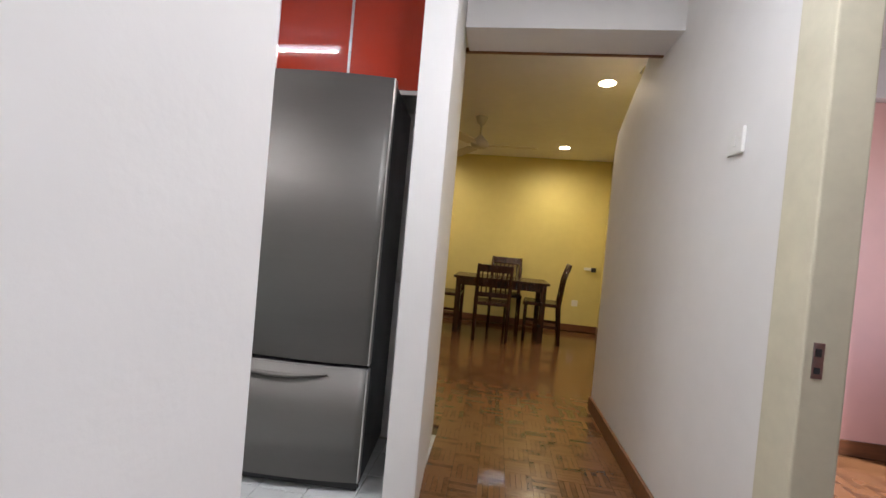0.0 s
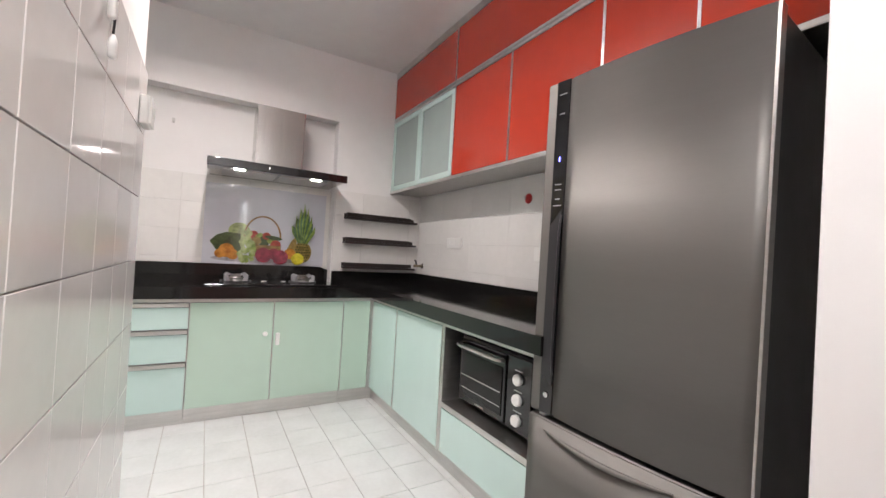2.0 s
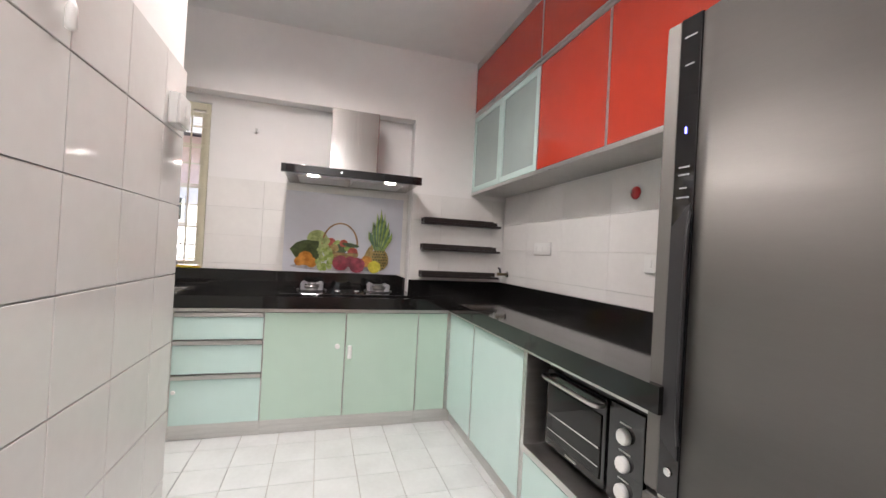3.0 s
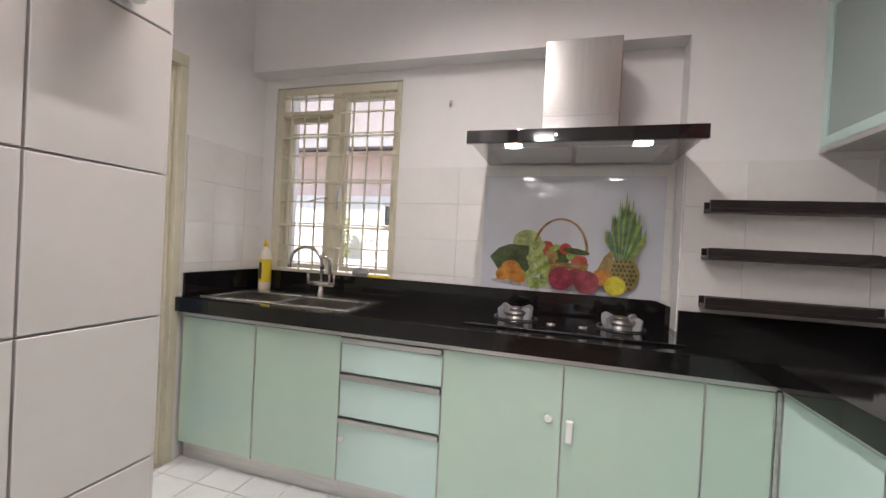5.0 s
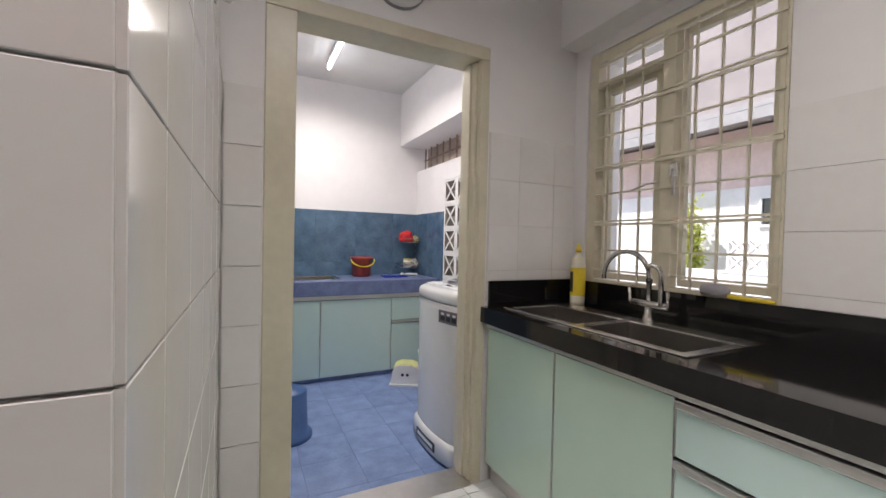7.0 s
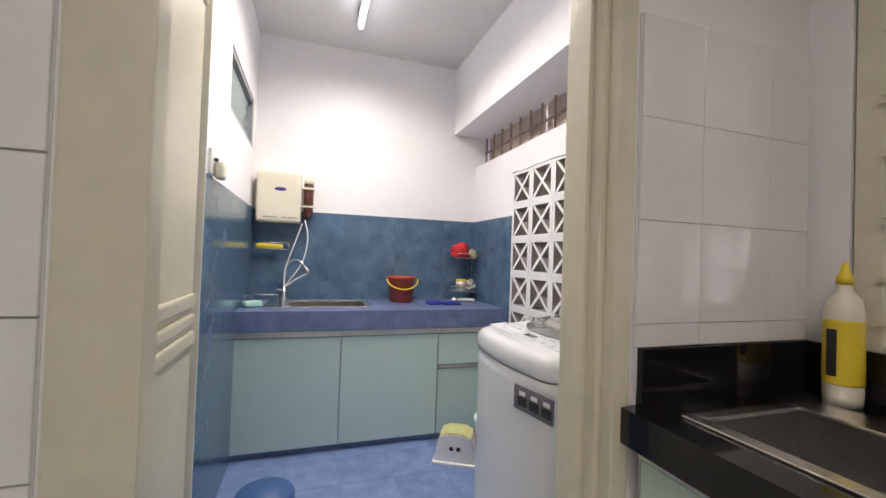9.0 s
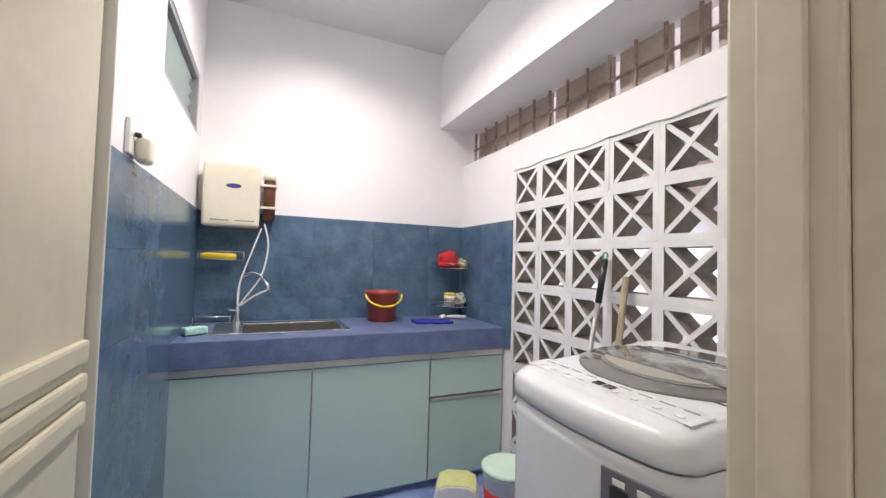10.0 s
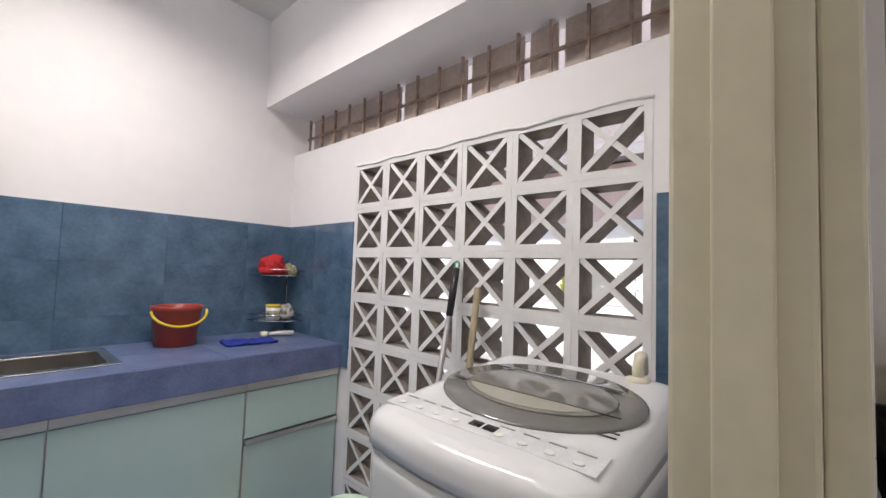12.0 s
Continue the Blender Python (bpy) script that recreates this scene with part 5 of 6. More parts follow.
def casing(rings, smooth=True):
    bm = bmesh.new()
    rows = [[bm.verts.new(p) for p in ring] for ring in rings]
    for a, b in zip(rows, rows[1:]):
        for k in range(len(a)):
            bm.faces.new((a[k], a[(k + 1) % len(a)], b[(k + 1) % len(b)], b[k])).smooth = smooth
    bm.faces.new(rows[0][::-1])
    bm.faces.new(rows[-1])
    bmesh.ops.recalc_face_normals(bm, faces=bm.faces[:])
    return bm


part("cabinet", casing([washer_ring(0.005, 0.06), washer_ring(0.005, 0.1), washer_ring(0.005, 0.8), washer_ring(0.005, 0.838)]), washer_white, wash)
part("skirt", casing([washer_ring(-0.004, YF + 0.012), washer_ring(-0.014, YF + 0.02), washer_ring(-0.014, 0.06), washer_ring(-0.004, 0.082), washer_ring(0.011, 0.088)]), washer_white, wash)
for x in (A0 + 0.06, A1 - 0.06):
    for y in (B0 + 0.06, B1 - 0.06):
        part("foot", turned([(0.03, 0), (0.026, 0.02)], 14, (x, y, YF)), dark_plastic, wash)
tilt = 0.0871
levels = [(0.006, 0.842, 0.0), (0.0, 0.846, 0.0), (0.0, 0.864, 0.015), (0.0, 0.882, 0.035), (0.004, 0.895, 0.06), (0.012, 0.9045, tilt), (0.024, 0.910, tilt), (0.038, 0.9125, tilt)]
tp = part("top_cover", casing([washer_ring(i, z, t) for i, z, t in levels]), washer_white, wash)
slope = math.atan2(0.027, 0.31)
def on_top(u, v, lift=0.0):
    """A place on the sloping top: u from the front edge backwards, v along the width."""
    return Matrix.Translation((A1 - 0.14 - u, v, 0.925 + u * math.tan(slope) + lift)) @ pose(0, 0, 0, 0, math.degrees(slope), 0)
smoke = material("smoked grey lid", (0.17, 0.17, 0.158), 0.1, vary=0.06, scale=5.0, coat=0.5)
lid_bm = turned([(0.236, 0.0), (0.236, 0.005), (0.230, 0.0075), (0.001, 0.0105)], 56)
moved(lid_bm, on_top(0.17, -1.308, -0.001) @ Matrix.Diagonal((0.83, 1.0, 1, 1)))
lid = part("lid", lid_bm, smoke, wash, "smoked grey oval lid")
lens_grey = material("smoked clear plastic", (0.22, 0.22, 0.205), 0.07, vary=0.1, scale=9.0, coat=0.6)
pan_bm = turned([(0.172, 0.0), (0.170, 0.002), (0.160, 0.003), (0.001, 0.0035)], 48)
moved(pan_bm, on_top(0.165, -1.308, 0.0085) @ Matrix.Diagonal((0.74, 1.06, 1, 1)))
part("lid_window", pan_bm, lens_grey, lid)
rec_bm = turned([(0.158, 0.0), (0.157, 0.0012)], 48)
bmesh.ops.bisect_plane(rec_bm, geom=rec_bm.verts[:] + rec_bm.edges[:] + rec_bm.faces[:], plane_co=(0.072, 0, 0), plane_no=(-1, 0, 0), clear_outer=True)
moved(rec_bm, on_top(0.165, -1.308, 0.0118) @ Matrix.Diagonal((0.74, 1.06, 1, 1)))
part("lid_grip", rec_bm, material("greyed cream plastic", (0.40, 0.39, 0.34), 0.2, vary=0.05), lid, "pale crescent finger grip")
part("fold_line", moved(box(0.047, 0.051, -0.205, 0.205, 0.0, 0.0022), on_top(0.165, -1.308, 0.0105)), dark_plastic, lid)
part("lid_hinge", moved(box(-0.098, -0.090, -0.165, 0.165, 0.0, 0.006, 0.002), on_top(0.165, -1.308, 0.0105)), chrome, lid)
pm = Matrix.Translation((A1 - 0.082, -1.308, 0.9192)) @ pose(0, 0, 0, 0, math.degrees(slope), 0)
panel = part("control_panel", moved(box(-0.035, 0.035, -0.235, 0.235, 0.0, 0.003, 0.002), pm), material("pale control panel", (0.68, 0.70, 0.72), 0.35, vary=0.08, scale=30), wash)
for v in (-0.02, 0.012):
    part("display", moved(box(-0.01, 0.012, v, v + 0.026, 0.0032, 0.0046), pm), black_gloss, panel)
for k in range(9):
    v = -0.20 + 0.05 * k
    if abs(v) > 0.035:
        part("button", moved(turned([(0.0075, 0.003), (0.007, 0.005)], 12, (0.014, v, 0), oval=1.3), pm), white_plastic, panel)
        part("printed_line", moved(box(-0.022, -0.018, v - 0.016, v + 0.016, 0.0032, 0.0042), pm), grey_plastic, panel)
for k in range(3):
    part("printed_line", moved(box(-0.02 - 0.02 * k, -0.016 - 0.02 * k, 0.215 - 0.16, 0.26 - 0.09, 0.0, 0.0015), on_top(0.03, -1.26, 0.001)), dark_plastic, wash)
badge = part("label_plate", moved(box(-0.004, 0.003, -0.0775, 0.0775, 0.735, 0.805, 0.002), Matrix.Translation((A1 + 0.0145, -1.125, 0)) @ pose(0, 0, 0, 0, 0, 11)), material("grey plate", (0.16, 0.15, 0.19), 0.4, vary=0.08), wash, "dark grey label with three pictograms")
for k in range(3):
    y, tag = -0.0575 + 0.048 * k, Matrix.Translation((A1 + 0.0145, -1.125, -0.01)) @ pose(0, 0, 0, 0, 0, 11)
    part("pictogram", moved(box(0.0035, 0.005, y, y + 0.036, 0.76, 0.785), tag), dark_plastic, badge)
    part("pictogram", moved(box(0.0035, 0.005, y + 0.006, y + 0.03, 0.79, 0.802), tag), white_plastic, badge)
part("brand_plate", box(A1 + 0.044, A1 + 0.0495, -1.43, -1.19, 0.0, 0.05, 0.001), dark_plastic, wash, "dark plate with a blank name bar")
part("brand_bar", box(A1 + 0.0495, A1 + 0.0505, -1.41, -1.21, 0.015, 0.035), white_plastic, wash)
part("inlet_elbow", tube([(A0 + 0.05, -1.15, 0.95), (A0 + 0.05, -1.15, 1.0), (A0 + 0.035, -1.15, 1.02), (A0 + 0.0, -1.155, 1.015), (A0 - 0.03, -1.16, 0.965)], 0.014), cream_plastic, wash)
part("elbow_base", turned([(0.03, 0.945), (0.028, 0.965), (0.016, 0.97)], 16, (A0 + 0.05, -1.15, 0)), cream_plastic, wash)

# ---- loose things on the blue floor ----
mop = thing("mop", (-3.45, -1.76, YF), "grey metal mop pole leaning on the block screen", "mop")
part("pole", tube([(-3.42, -1.83, 0.05), (-3.655, -1.835, 1.15)], 0.011), material("grey painted steel", (0.36, 0.36, 0.37), 0.4, metal=0.3), mop)
part("grip", tube([(-3.634, -1.8345, 1.05), (-3.67, -1.8355, 1.235)], 0.014), dark_plastic, mop)
part("loop", tube([(-3.672, -1.836 + 0.012 * math.cos(k * math.tau / 10), 1.25 + 0.014 * math.sin(k * math.tau / 10)) for k in range(10)], 0.004, 6, closed=True), material("green cord", (0.1, 0.35, 0.25), 0.6), mop)
part("head", box(-3.48, -3.35, -1.89, -1.77, YF, 0.05, 0.02), grey_plastic, mop)
stick = thing("broom", (-3.5, -1.66, YF), "wooden broom stick leaning on the block screen", "broom")
part("pole", tube([(-3.51, -1.72, 0.06), (-3.675, -1.735, 1.165)], 0.013), material("weathered wood", (0.36, 0.30, 0.20), 0.6, vary=0.2, scale=6, stretch=(6, 6, 1)), stick)
part("head", box(-3.58, -3.44, -1.76, -1.68, YF, 0.06, 0.015), grey_plastic, stick)

pail2 = thing("paint_pail", (-3.40, -2.113, YF), "white lidded plastic pail with a red label", "pail")
part("pail_body", turned([(0.10, 0.0), (0.118, 0.325), (0.122, 0.327), (0.122, 0.338)], 32), white_plastic, pail2, local=True)
part("lid", turned([(0.126, 0.338), (0.128, 0.352), (0.12, 0.359), (0.105, 0.355), (0.001, 0.355)], 32), material("pale green lid", (0.62, 0.78, 0.66), 0.4), pail2, local=True)
part("label_band", turned([(0.1095, 0.14), (0.1165, 0.26)], 32), material("red label", (0.45, 0.03, 0.03), 0.4, vary=0.1), pail2, local=True)

stool = thing("step_stool", (-3.274, -2.36, YF), "white plastic step stool with a pale yellow top", "stool")
sb = prism([(-0.13, 0), (0.13, 0), (0.115, 0.12), (0.095, 0.165), (0.05, 0.185), (-0.05, 0.185), (-0.095, 0.165), (-0.115, 0.12)], "y", -0.085, 0.085, 0.006)
part("stool_body", sb, white_plastic, stool, local=True)
part("foot_rim", box(-0.14, 0.14, -0.10, 0.10, 0.0, 0.018, 0.006), white_plastic, stool, local=True)
part("top", prism([(-0.1, 0.166), (-0.052, 0.1875), (0.052, 0.1875), (0.1, 0.166), (0.1, 0.169), (0.053, 0.191), (-0.053, 0.191), (-0.1, 0.169)], "y", -0.08, 0.08), material("pale yellow rubber", (0.66, 0.68, 0.30), 0.6, vary=0.08, bump=0.4, bump_scale=250), stool, "pale yellow textured top", local=True)
for s in (-1, 1):
    part("eye_hole", tube([(s * 0.022, 0.0855, 0.10), (s * 0.022, 0.0865, 0.10)], 0.014, 12), dark_plastic, stool, local=True)
stool.rotation_euler = (0, 0, radians(-28))

tubby = thing("plastic_stool", (-2.27, -1.78, YF), "upturned dark blue plastic bucket stool", "stool")
part("stool_body", turned([(0.15, 0.0), (0.155, 0.01), (0.15, 0.03), (0.125, 0.035), (0.115, 0.30), (0.105, 0.315), (0.001, 0.318)], 32), blue_plastic, tubby, local=True)

# ---- strip light ----
tube_glow = glow("fluorescent tube", (0.93, 0.97, 1.0), 6)
def strip_light(at, length, along, label):
    x, y, z = at
    f = thing("strip_light", at, label, "ceiling light")
    L = length / 2
    sx, sy = (L, 0.022) if along == "x" else (0.022, L)
    part("batten", box(x - sx, x + sx, y - sy, y + sy, z - 0.045, z, 0.004), white_plastic, f)
    ends = [(x - L * 0.97, y, z - 0.065), (x + L * 0.97, y, z - 0.065)] if along == "x" else [(x, y - L * 0.97, z - 0.065), (x, y + L * 0.97, z - 0.065)]
    part("tube", tube(ends, 0.014, 12), tube_glow, f, "lit white fluorescent tube")
    return f


strip_light((-2.66, -2.17, YC), 1.2, "y", "lit fluorescent strip light on the wet kitchen ceiling")
PLAN[0] = Matrix()
strip_light((-2.14, 0.78, KC), 1.2, "x", "lit fluorescent strip light on the kitchen ceiling")

# ---- corridor and dining room ----
jamb = thing("door_frame", (CE, 1.35, 0), "cream painted bedroom door frame with a lock plate", "door frame", kind="structure")
part("jamb", box(CE - 0.02, CE + 0.083, 1.335, 1.469, 0, 2.06, 0.006), paint_cream, jamb)
part("jamb", box(CE - 0.02, CE + 0.083, 0.501, 0.56, 0, 2.06, 0.006), paint_cream, jamb)
part("head", box(CE - 0.02, CE + 0.083, 0.501, 1.469, 2.061, 2.119, 0.006), paint_cream, jamb)
part("strike_plate", box(CE + 0.0, CE + 0.026, 1.3325, 1.3345, 0.90, 0.99, 0.001), chrome, jamb, "steel strike plate")
part("latch_hole", box(CE + 0.006, CE + 0.02, 1.3318, 1.3324, 0.955, 0.975), dark_plastic, jamb)
part("latch_hole", box(CE + 0.006, CE + 0.02, 1.3318, 1.3324, 0.912, 0.928), dark_plastic, jamb)

def dining_table(x0, x1, y0, y1, h):
    t = thing("dining_table", ((x0 + x1) / 2, (y0 + y1) / 2, 0), "dark-stained wooden dining table with square legs", "table")
    part("tabletop", box(x0, x1, y0, y1, h - 0.028, h, 0.006), dark_wood, t)
    part("apron", boxes([(x0 + 0.06, x1 - 0.06, y0 + 0.05, y0 + 0.075, h - 0.12, h - 0.029), (x0 + 0.06, x1 - 0.06, y1 - 0.075, y1 - 0.05, h - 0.12, h - 0.029), (x0 + 0.05, x0 + 0.075, y0 + 0.075, y1 - 0.075, h - 0.12, h - 0.029), (x1 - 0.075, x1 - 0.05, y0 + 0.075, y1 - 0.075, h - 0.12, h - 0.029)]), dark_wood, t)
    for x in (x0 + 0.035, x1 - 0.105):
        for y in (y0 + 0.03, y1 - 0.1):
            part("leg", box(x, x + 0.07, y, y + 0.07, 0, h - 0.029, 0.004), dark_wood, t)
    return t


dining_table(-0.59, 0.635, 5.38, 6.10, 0.75)


def dining_chair():
    """Faces +y; the back leans towards -y."""
    c = thing("dining_chair", (0, 0, 0), "dark-stained wooden slat-back dining chair", "chair", "chairs round the table")
    part("seat", box(-0.21, 0.21, -0.20, 0.21, 0.40, 0.435, 0.01, 3), dark_wood, c, local=True)
    for x in (-0.19, 0.19):
        part("leg", tube([(x, 0.18, 0), (x, 0.18, 0.40)], [0.018, 0.022], 4), dark_wood, c, local=True)
        part("back_post", tube([(x, -0.22, 0), (x, -0.19, 0.42), (x, -0.225, 0.70), (x, -0.275, 0.87)], [0.018, 0.024, 0.022, 0.017], 6), dark_wood, c, local=True)
        part("stretcher", box(x - 0.01, x + 0.01, -0.19, 0.18, 0.17, 0.2), dark_wood, c, local=True)
    rail = box(-0.205, 0.205, -0.012, 0.012, 0, 0.085, 0.008)
    part("top_rail", moved(rail, Matrix.Translation((0, -0.262, 0.785)) @ pose(0, 0, 0, 14, 0, 0)), dark_wood, c, local=True)
    rail = box(-0.185, 0.185, -0.01, 0.01, 0, 0.05, 0.004)
    part("lower_rail", moved(rail, Matrix.Translation((0, -0.20, 0.50)) @ pose(0, 0, 0, 8, 0, 0)), dark_wood, c, local=True)
    for k in range(6):
        x = -0.14 + 0.056 * k
        part("slat", tube([(x, -0.205, 0.54), (x, -0.225, 0.70), (x, -0.262, 0.80)], 0.011, 4), dark_wood, c, local=True)
    return c


chair = dining_chair()
TALL = Matrix.Diagonal((1.05, 1.05, 1.08, 1))
chair.matrix_basis = pose(-0.08, 5.36, 0, 0, 0, 4) @ TALL
copy_thing(chair, pose(0.10, 6.13, 0, 0, 0, 180) @ TALL)
copy_thing(chair, pose(0.57, 5.58, 0, 0, 0, 84) @ TALL)
copy_thing(chair, pose(-0.72, 5.70, 0, 0, 0, -90) @ TALL)

fan = thing("ceiling_fan", (-0.355, 4.63, DC), "white three-bladed ceiling fan at rest", "ceiling fan")
part("canopy", turned([(0.02, -0.09), (0.045, -0.07), (0.065, -0.015), (0.066, 0)], 24), fan_shade, fan, local=True)
part("rod", tube([(0, 0, -0.24), (0, 0, -0.08)], 0.012), fan_shade, fan, local=True)
part("motor", turned([(0.03, -0.345), (0.08, -0.335), (0.10, -0.305), (0.095, -0.275), (0.05, -0.235), (0.02, -0.20)], 28), fan_shade, fan, local=True)
for k in range(3):
    a = 2 + 120 * k
    blade = prism([(0.14, -0.05), (0.16, -0.06), (0.60, -0.068), (0.62, -0.05), (0.62, 0.05), (0.60, 0.068), (0.16, 0.06), (0.14, 0.05)], "z", -0.004, 0.004)
    b = part("blade", moved(blade, pose(0, 0, -0.31, 0, 0, a) @ pose(0, 0, 0, 9, 0, 0)), fan_shade, fan, local=True)
    part("blade_arm", moved(box(0.07, 0.2, -0.015, 0.015, -0.316, -0.309), pose(0, 0, 0, 0, 0, a)), fan_shade, b, local=True)

warm_glow = glow("warm downlight", (1.0, 0.80, 0.50), 16)
DOWN = ((0.70, 3.62), (0.70, 5.74), (-1.1, 5.74))
for x, y in DOWN:
    d = thing("downlight", (x, y, DC), "round warm recessed ceiling downlight, lit", "ceiling light", "dining downlights")
    part("rim", turned([(0.075, -0.006), (0.07, -0.008), (0.068, 0.0)], 28), white_plastic, d, local=True)
    part("lens", turned([(0.062, -0.0105), (0.060, -0.012)], 28), warm_glow, d, local=True)
    lamp("downlight_lamp", "SPOT", look((x, y, DC - 0.03), (x, y, 0)), 40, (1.0, 0.80, 0.50), cone=172)

wall_plate("wall_socket", (1.15, DY - 0.0005, 0.42), 0.09, 0.09, "y", "white wall socket low on the yellow wall", 1, -1)
phone = thing("door_phone", (1.32, DY, 0.95), "small white wall bracket with a black handset", "wall phone")
part("bracket", box(1.24, 1.34, DY - 0.03, DY - 0.0005, 0.93, 0.97, 0.004), white_plastic, phone)
part("handset", box(1.345, 1.41, DY - 0.04, DY - 0.0005, 0.91, 0.975, 0.006), dark_plastic, phone)

# Assumed corridor fitting, out of view, that brightens walls and column.
added_lamp_glow = glow("added ceiling lamp", (1.0, 0.98, 0.96), 9)
cl = thing("ceiling_lamp", (0.15, 0.85, 2.62), "assumed round white corridor ceiling lamp, out of view, lit", "ceiling light")
part("base", turned([(0.13, -0.02), (0.135, 0.0)], 28), white_plastic, cl, local=True)
part("shade", turned([(0.04, -0.075), (0.10, -0.06), (0.125, -0.021)], 28), added_lamp_glow, cl, local=True)
# Bedroom lamp added out of view to lift the pink walls.
pl = thing("ceiling_lamp", (1.9, 1.6, 2.62), "added round white bedroom ceiling lamp, out of view, lit", "ceiling light")
part("base", turned([(0.13, -0.02), (0.135, 0.0)], 28), white_plastic, pl, local=True)
part("shade", turned([(0.04, -0.075), (0.10, -0.06), (0.125, -0.021)], 28), added_lamp_glow, pl, local=True)

# ---- outdoors beyond the window ----
fixed("ground", boxes([(-400, -3.9, -400, 400, -0.3, -0.2)]), ground_mat, "pale concrete lane outside the window", "ground")
house = thing("neighbour_house", (-11, 0, -0.2), "pale pink neighbouring house behind a white wall", "house")
pink_out = material("pale pink render", (0.74, 0.58, 0.54), 0.8, vary=0.08, scale=1.5)
part("wall", box(-12, -11, -18, 14, -0.2, 3.6), pink_out, house)
# Added to cover the sky; shade is mixed into its greyer pink.
part("upper_wall", box(-12, -11.2, -18, 14, 3.76, 10.0), material("pink render darkened for shade", (0.34, 0.30, 0.295), 0.85, vary=0.1, scale=1.2), house)
part("awning", box(-11.6, -9.981, -18, 14, 3.65, 3.755, 0.01), material("grey awning sheet", (0.33, 0.32, 0.32), 0.6, vary=0.08, scale=2.0), house)
part("fascia", box(-10.02, -9.98, -18, 14, 3.45, 3.649, 0.01), material("grey roof edge", (0.34, 0.33, 0.33), 0.7, vary=0.1), house)
for y in (-9.5, -2.7, 6.0):
    w = part("window", box(-10.98, -10.95, y - 0.6, y + 0.6, 1.65, 2.15), black_gloss, house)
    part("window_frame", boxes([(-10.96, -10.9, y - 0.65, y - 0.6, 1.6, 2.2), (-10.96, -10.9, y + 0.6, y + 0.65, 1.6, 2.2), (-10.96, -10.9, y - 0.03, y + 0.03, 1.65, 2.15), (-10.96, -10.9, y - 0.6, y + 0.6, 2.15, 2.2), (-10.96, -10.9, y - 0.6, y + 0.6, 1.6, 1.65)]), white_plastic, w)
part("lower_wall", box(-11, -10.96, -18, 14, -0.2, 2.4), material("white render", (0.82, 0.80, 0.78), 0.8, vary=0.06, scale=1.5), house)
fence = thing("boundary_wall", (-9.7, 0, -0.2), "white boundary wall of plain and pierced blocks", "wall", kind="structure")
part("wall", boxes([(-9.8, -9.68, -18, 14, -0.2, 0.74)]), paint_white, fence)
part("coping", box(-9.82, -9.66, -18, 14, 0.7405, 0.78, 0.01), paint_white, fence)
def fence_block():
    """A white square block pierced by a cross."""
    bm = boxes([(-0.05, 0.05, -0.14, 0.14, 0, 0.03), (-0.05, 0.05, -0.14, 0.14, 0.25, 0.28), (-0.05, 0.05, -0.14, -0.11, 0.03, 0.25), (-0.05, 0.05, 0.11, 0.14, 0.03, 0.25)])
    for a in (45, -45):
        moved_bar = moved(box(-0.048, 0.048, -0.155, 0.155, -0.014, 0.014), Matrix.Translation((0, 0, 0.14)) @ pose(0, 0, 0, a, 0, 0))
        merge(bm, moved_bar)
    return bm
fb = part("block", fence_block(), paint_white, fence, local=True)
for j in range(2):
    for i in range(26):
        b = fb if i == j == 0 else fb.copy()
        if b is not fb:
            scene.collection.objects.link(b)
        b.matrix_basis = pose(-0.04, -3.1 + 0.282 * i, 0.982 + 0.282 * j, 0, 0, 0)
leaf_mat = material("sunlit leaves", (0.44, 0.48, 0.10), 0.5, vary=0.3, scale=6, tint=(0.48, 0.54, 0.12))
leaf_tree = leaf_mat.node_tree
thin = leaf_tree.nodes.new("ShaderNodeBsdfTranslucent")
thin.inputs[0].default_value = (0.62, 0.68, 0.12, 1)
both = leaf_tree.nodes.new("ShaderNodeMixShader")
leaf_tree.links.new(leaf_tree.nodes["Principled BSDF"].outputs[0], both.inputs[1])
leaf_tree.links.new(thin.outputs[0], both.inputs[2])
leaf_tree.links.new(both.outputs[0], leaf_tree.nodes["Material Output"].inputs[0])
bark = material("bark", (0.16, 0.11, 0.07), 0.9, vary=0.3, scale=10)


def shrub(x, y, h, spread, seed, label):
    r = random.Random(seed)
    s = thing("shrub", (x, y, -0.2), label, "shrub", "")
    st = bmesh.new()
    tips = []
    for k in range(7):
        a = k * math.tau / 7 + r.uniform(-0.3, 0.3)
        tip = (spread * 0.6 * math.cos(a), spread * 0.6 * math.sin(a), h * r.uniform(0.6, 0.9))
        tips.append(tip)
        tube([(0, 0, 0), (tip[0] * 0.3, tip[1] * 0.3, tip[2] * 0.55), tip], [0.04, 0.025, 0.01], 6, into=st)
    part("stem", st, bark, s, local=True)
    verts, faces = [], []
    for k in range(900):
        t = Vector(r.choice(tips)) * r.uniform(0.5, 1.15) + Vector((r.gauss(0, spread * 0.22), r.gauss(0, spread * 0.22), r.gauss(0, h * 0.13)))
        if t.z < 0.1:
            continue
        m = Matrix.Translation(t) @ Euler((r.uniform(-1, 1), r.uniform(-1, 1), r.uniform(0, 6.28))).to_matrix().to_4x4()
        n = len(verts)
        L, w = r.uniform(0.09, 0.17), r.uniform(0.03, 0.05)
        verts += [m @ Vector(p) for p in ((0, 0, 0), (L * 0.5, w, 0.01), (L, 0, -0.005), (L * 0.5, -w, 0.01))]
        faces.append((n, n + 1, n + 2, n + 3))
    data = bpy.data.meshes.new("leaves")
    data.from_pydata(verts, [], faces)
    data.materials.append(leaf_mat)
    lv = new("leaves", data)
    lv.parent = s
    tagged(lv, "", "", "", "stuff")


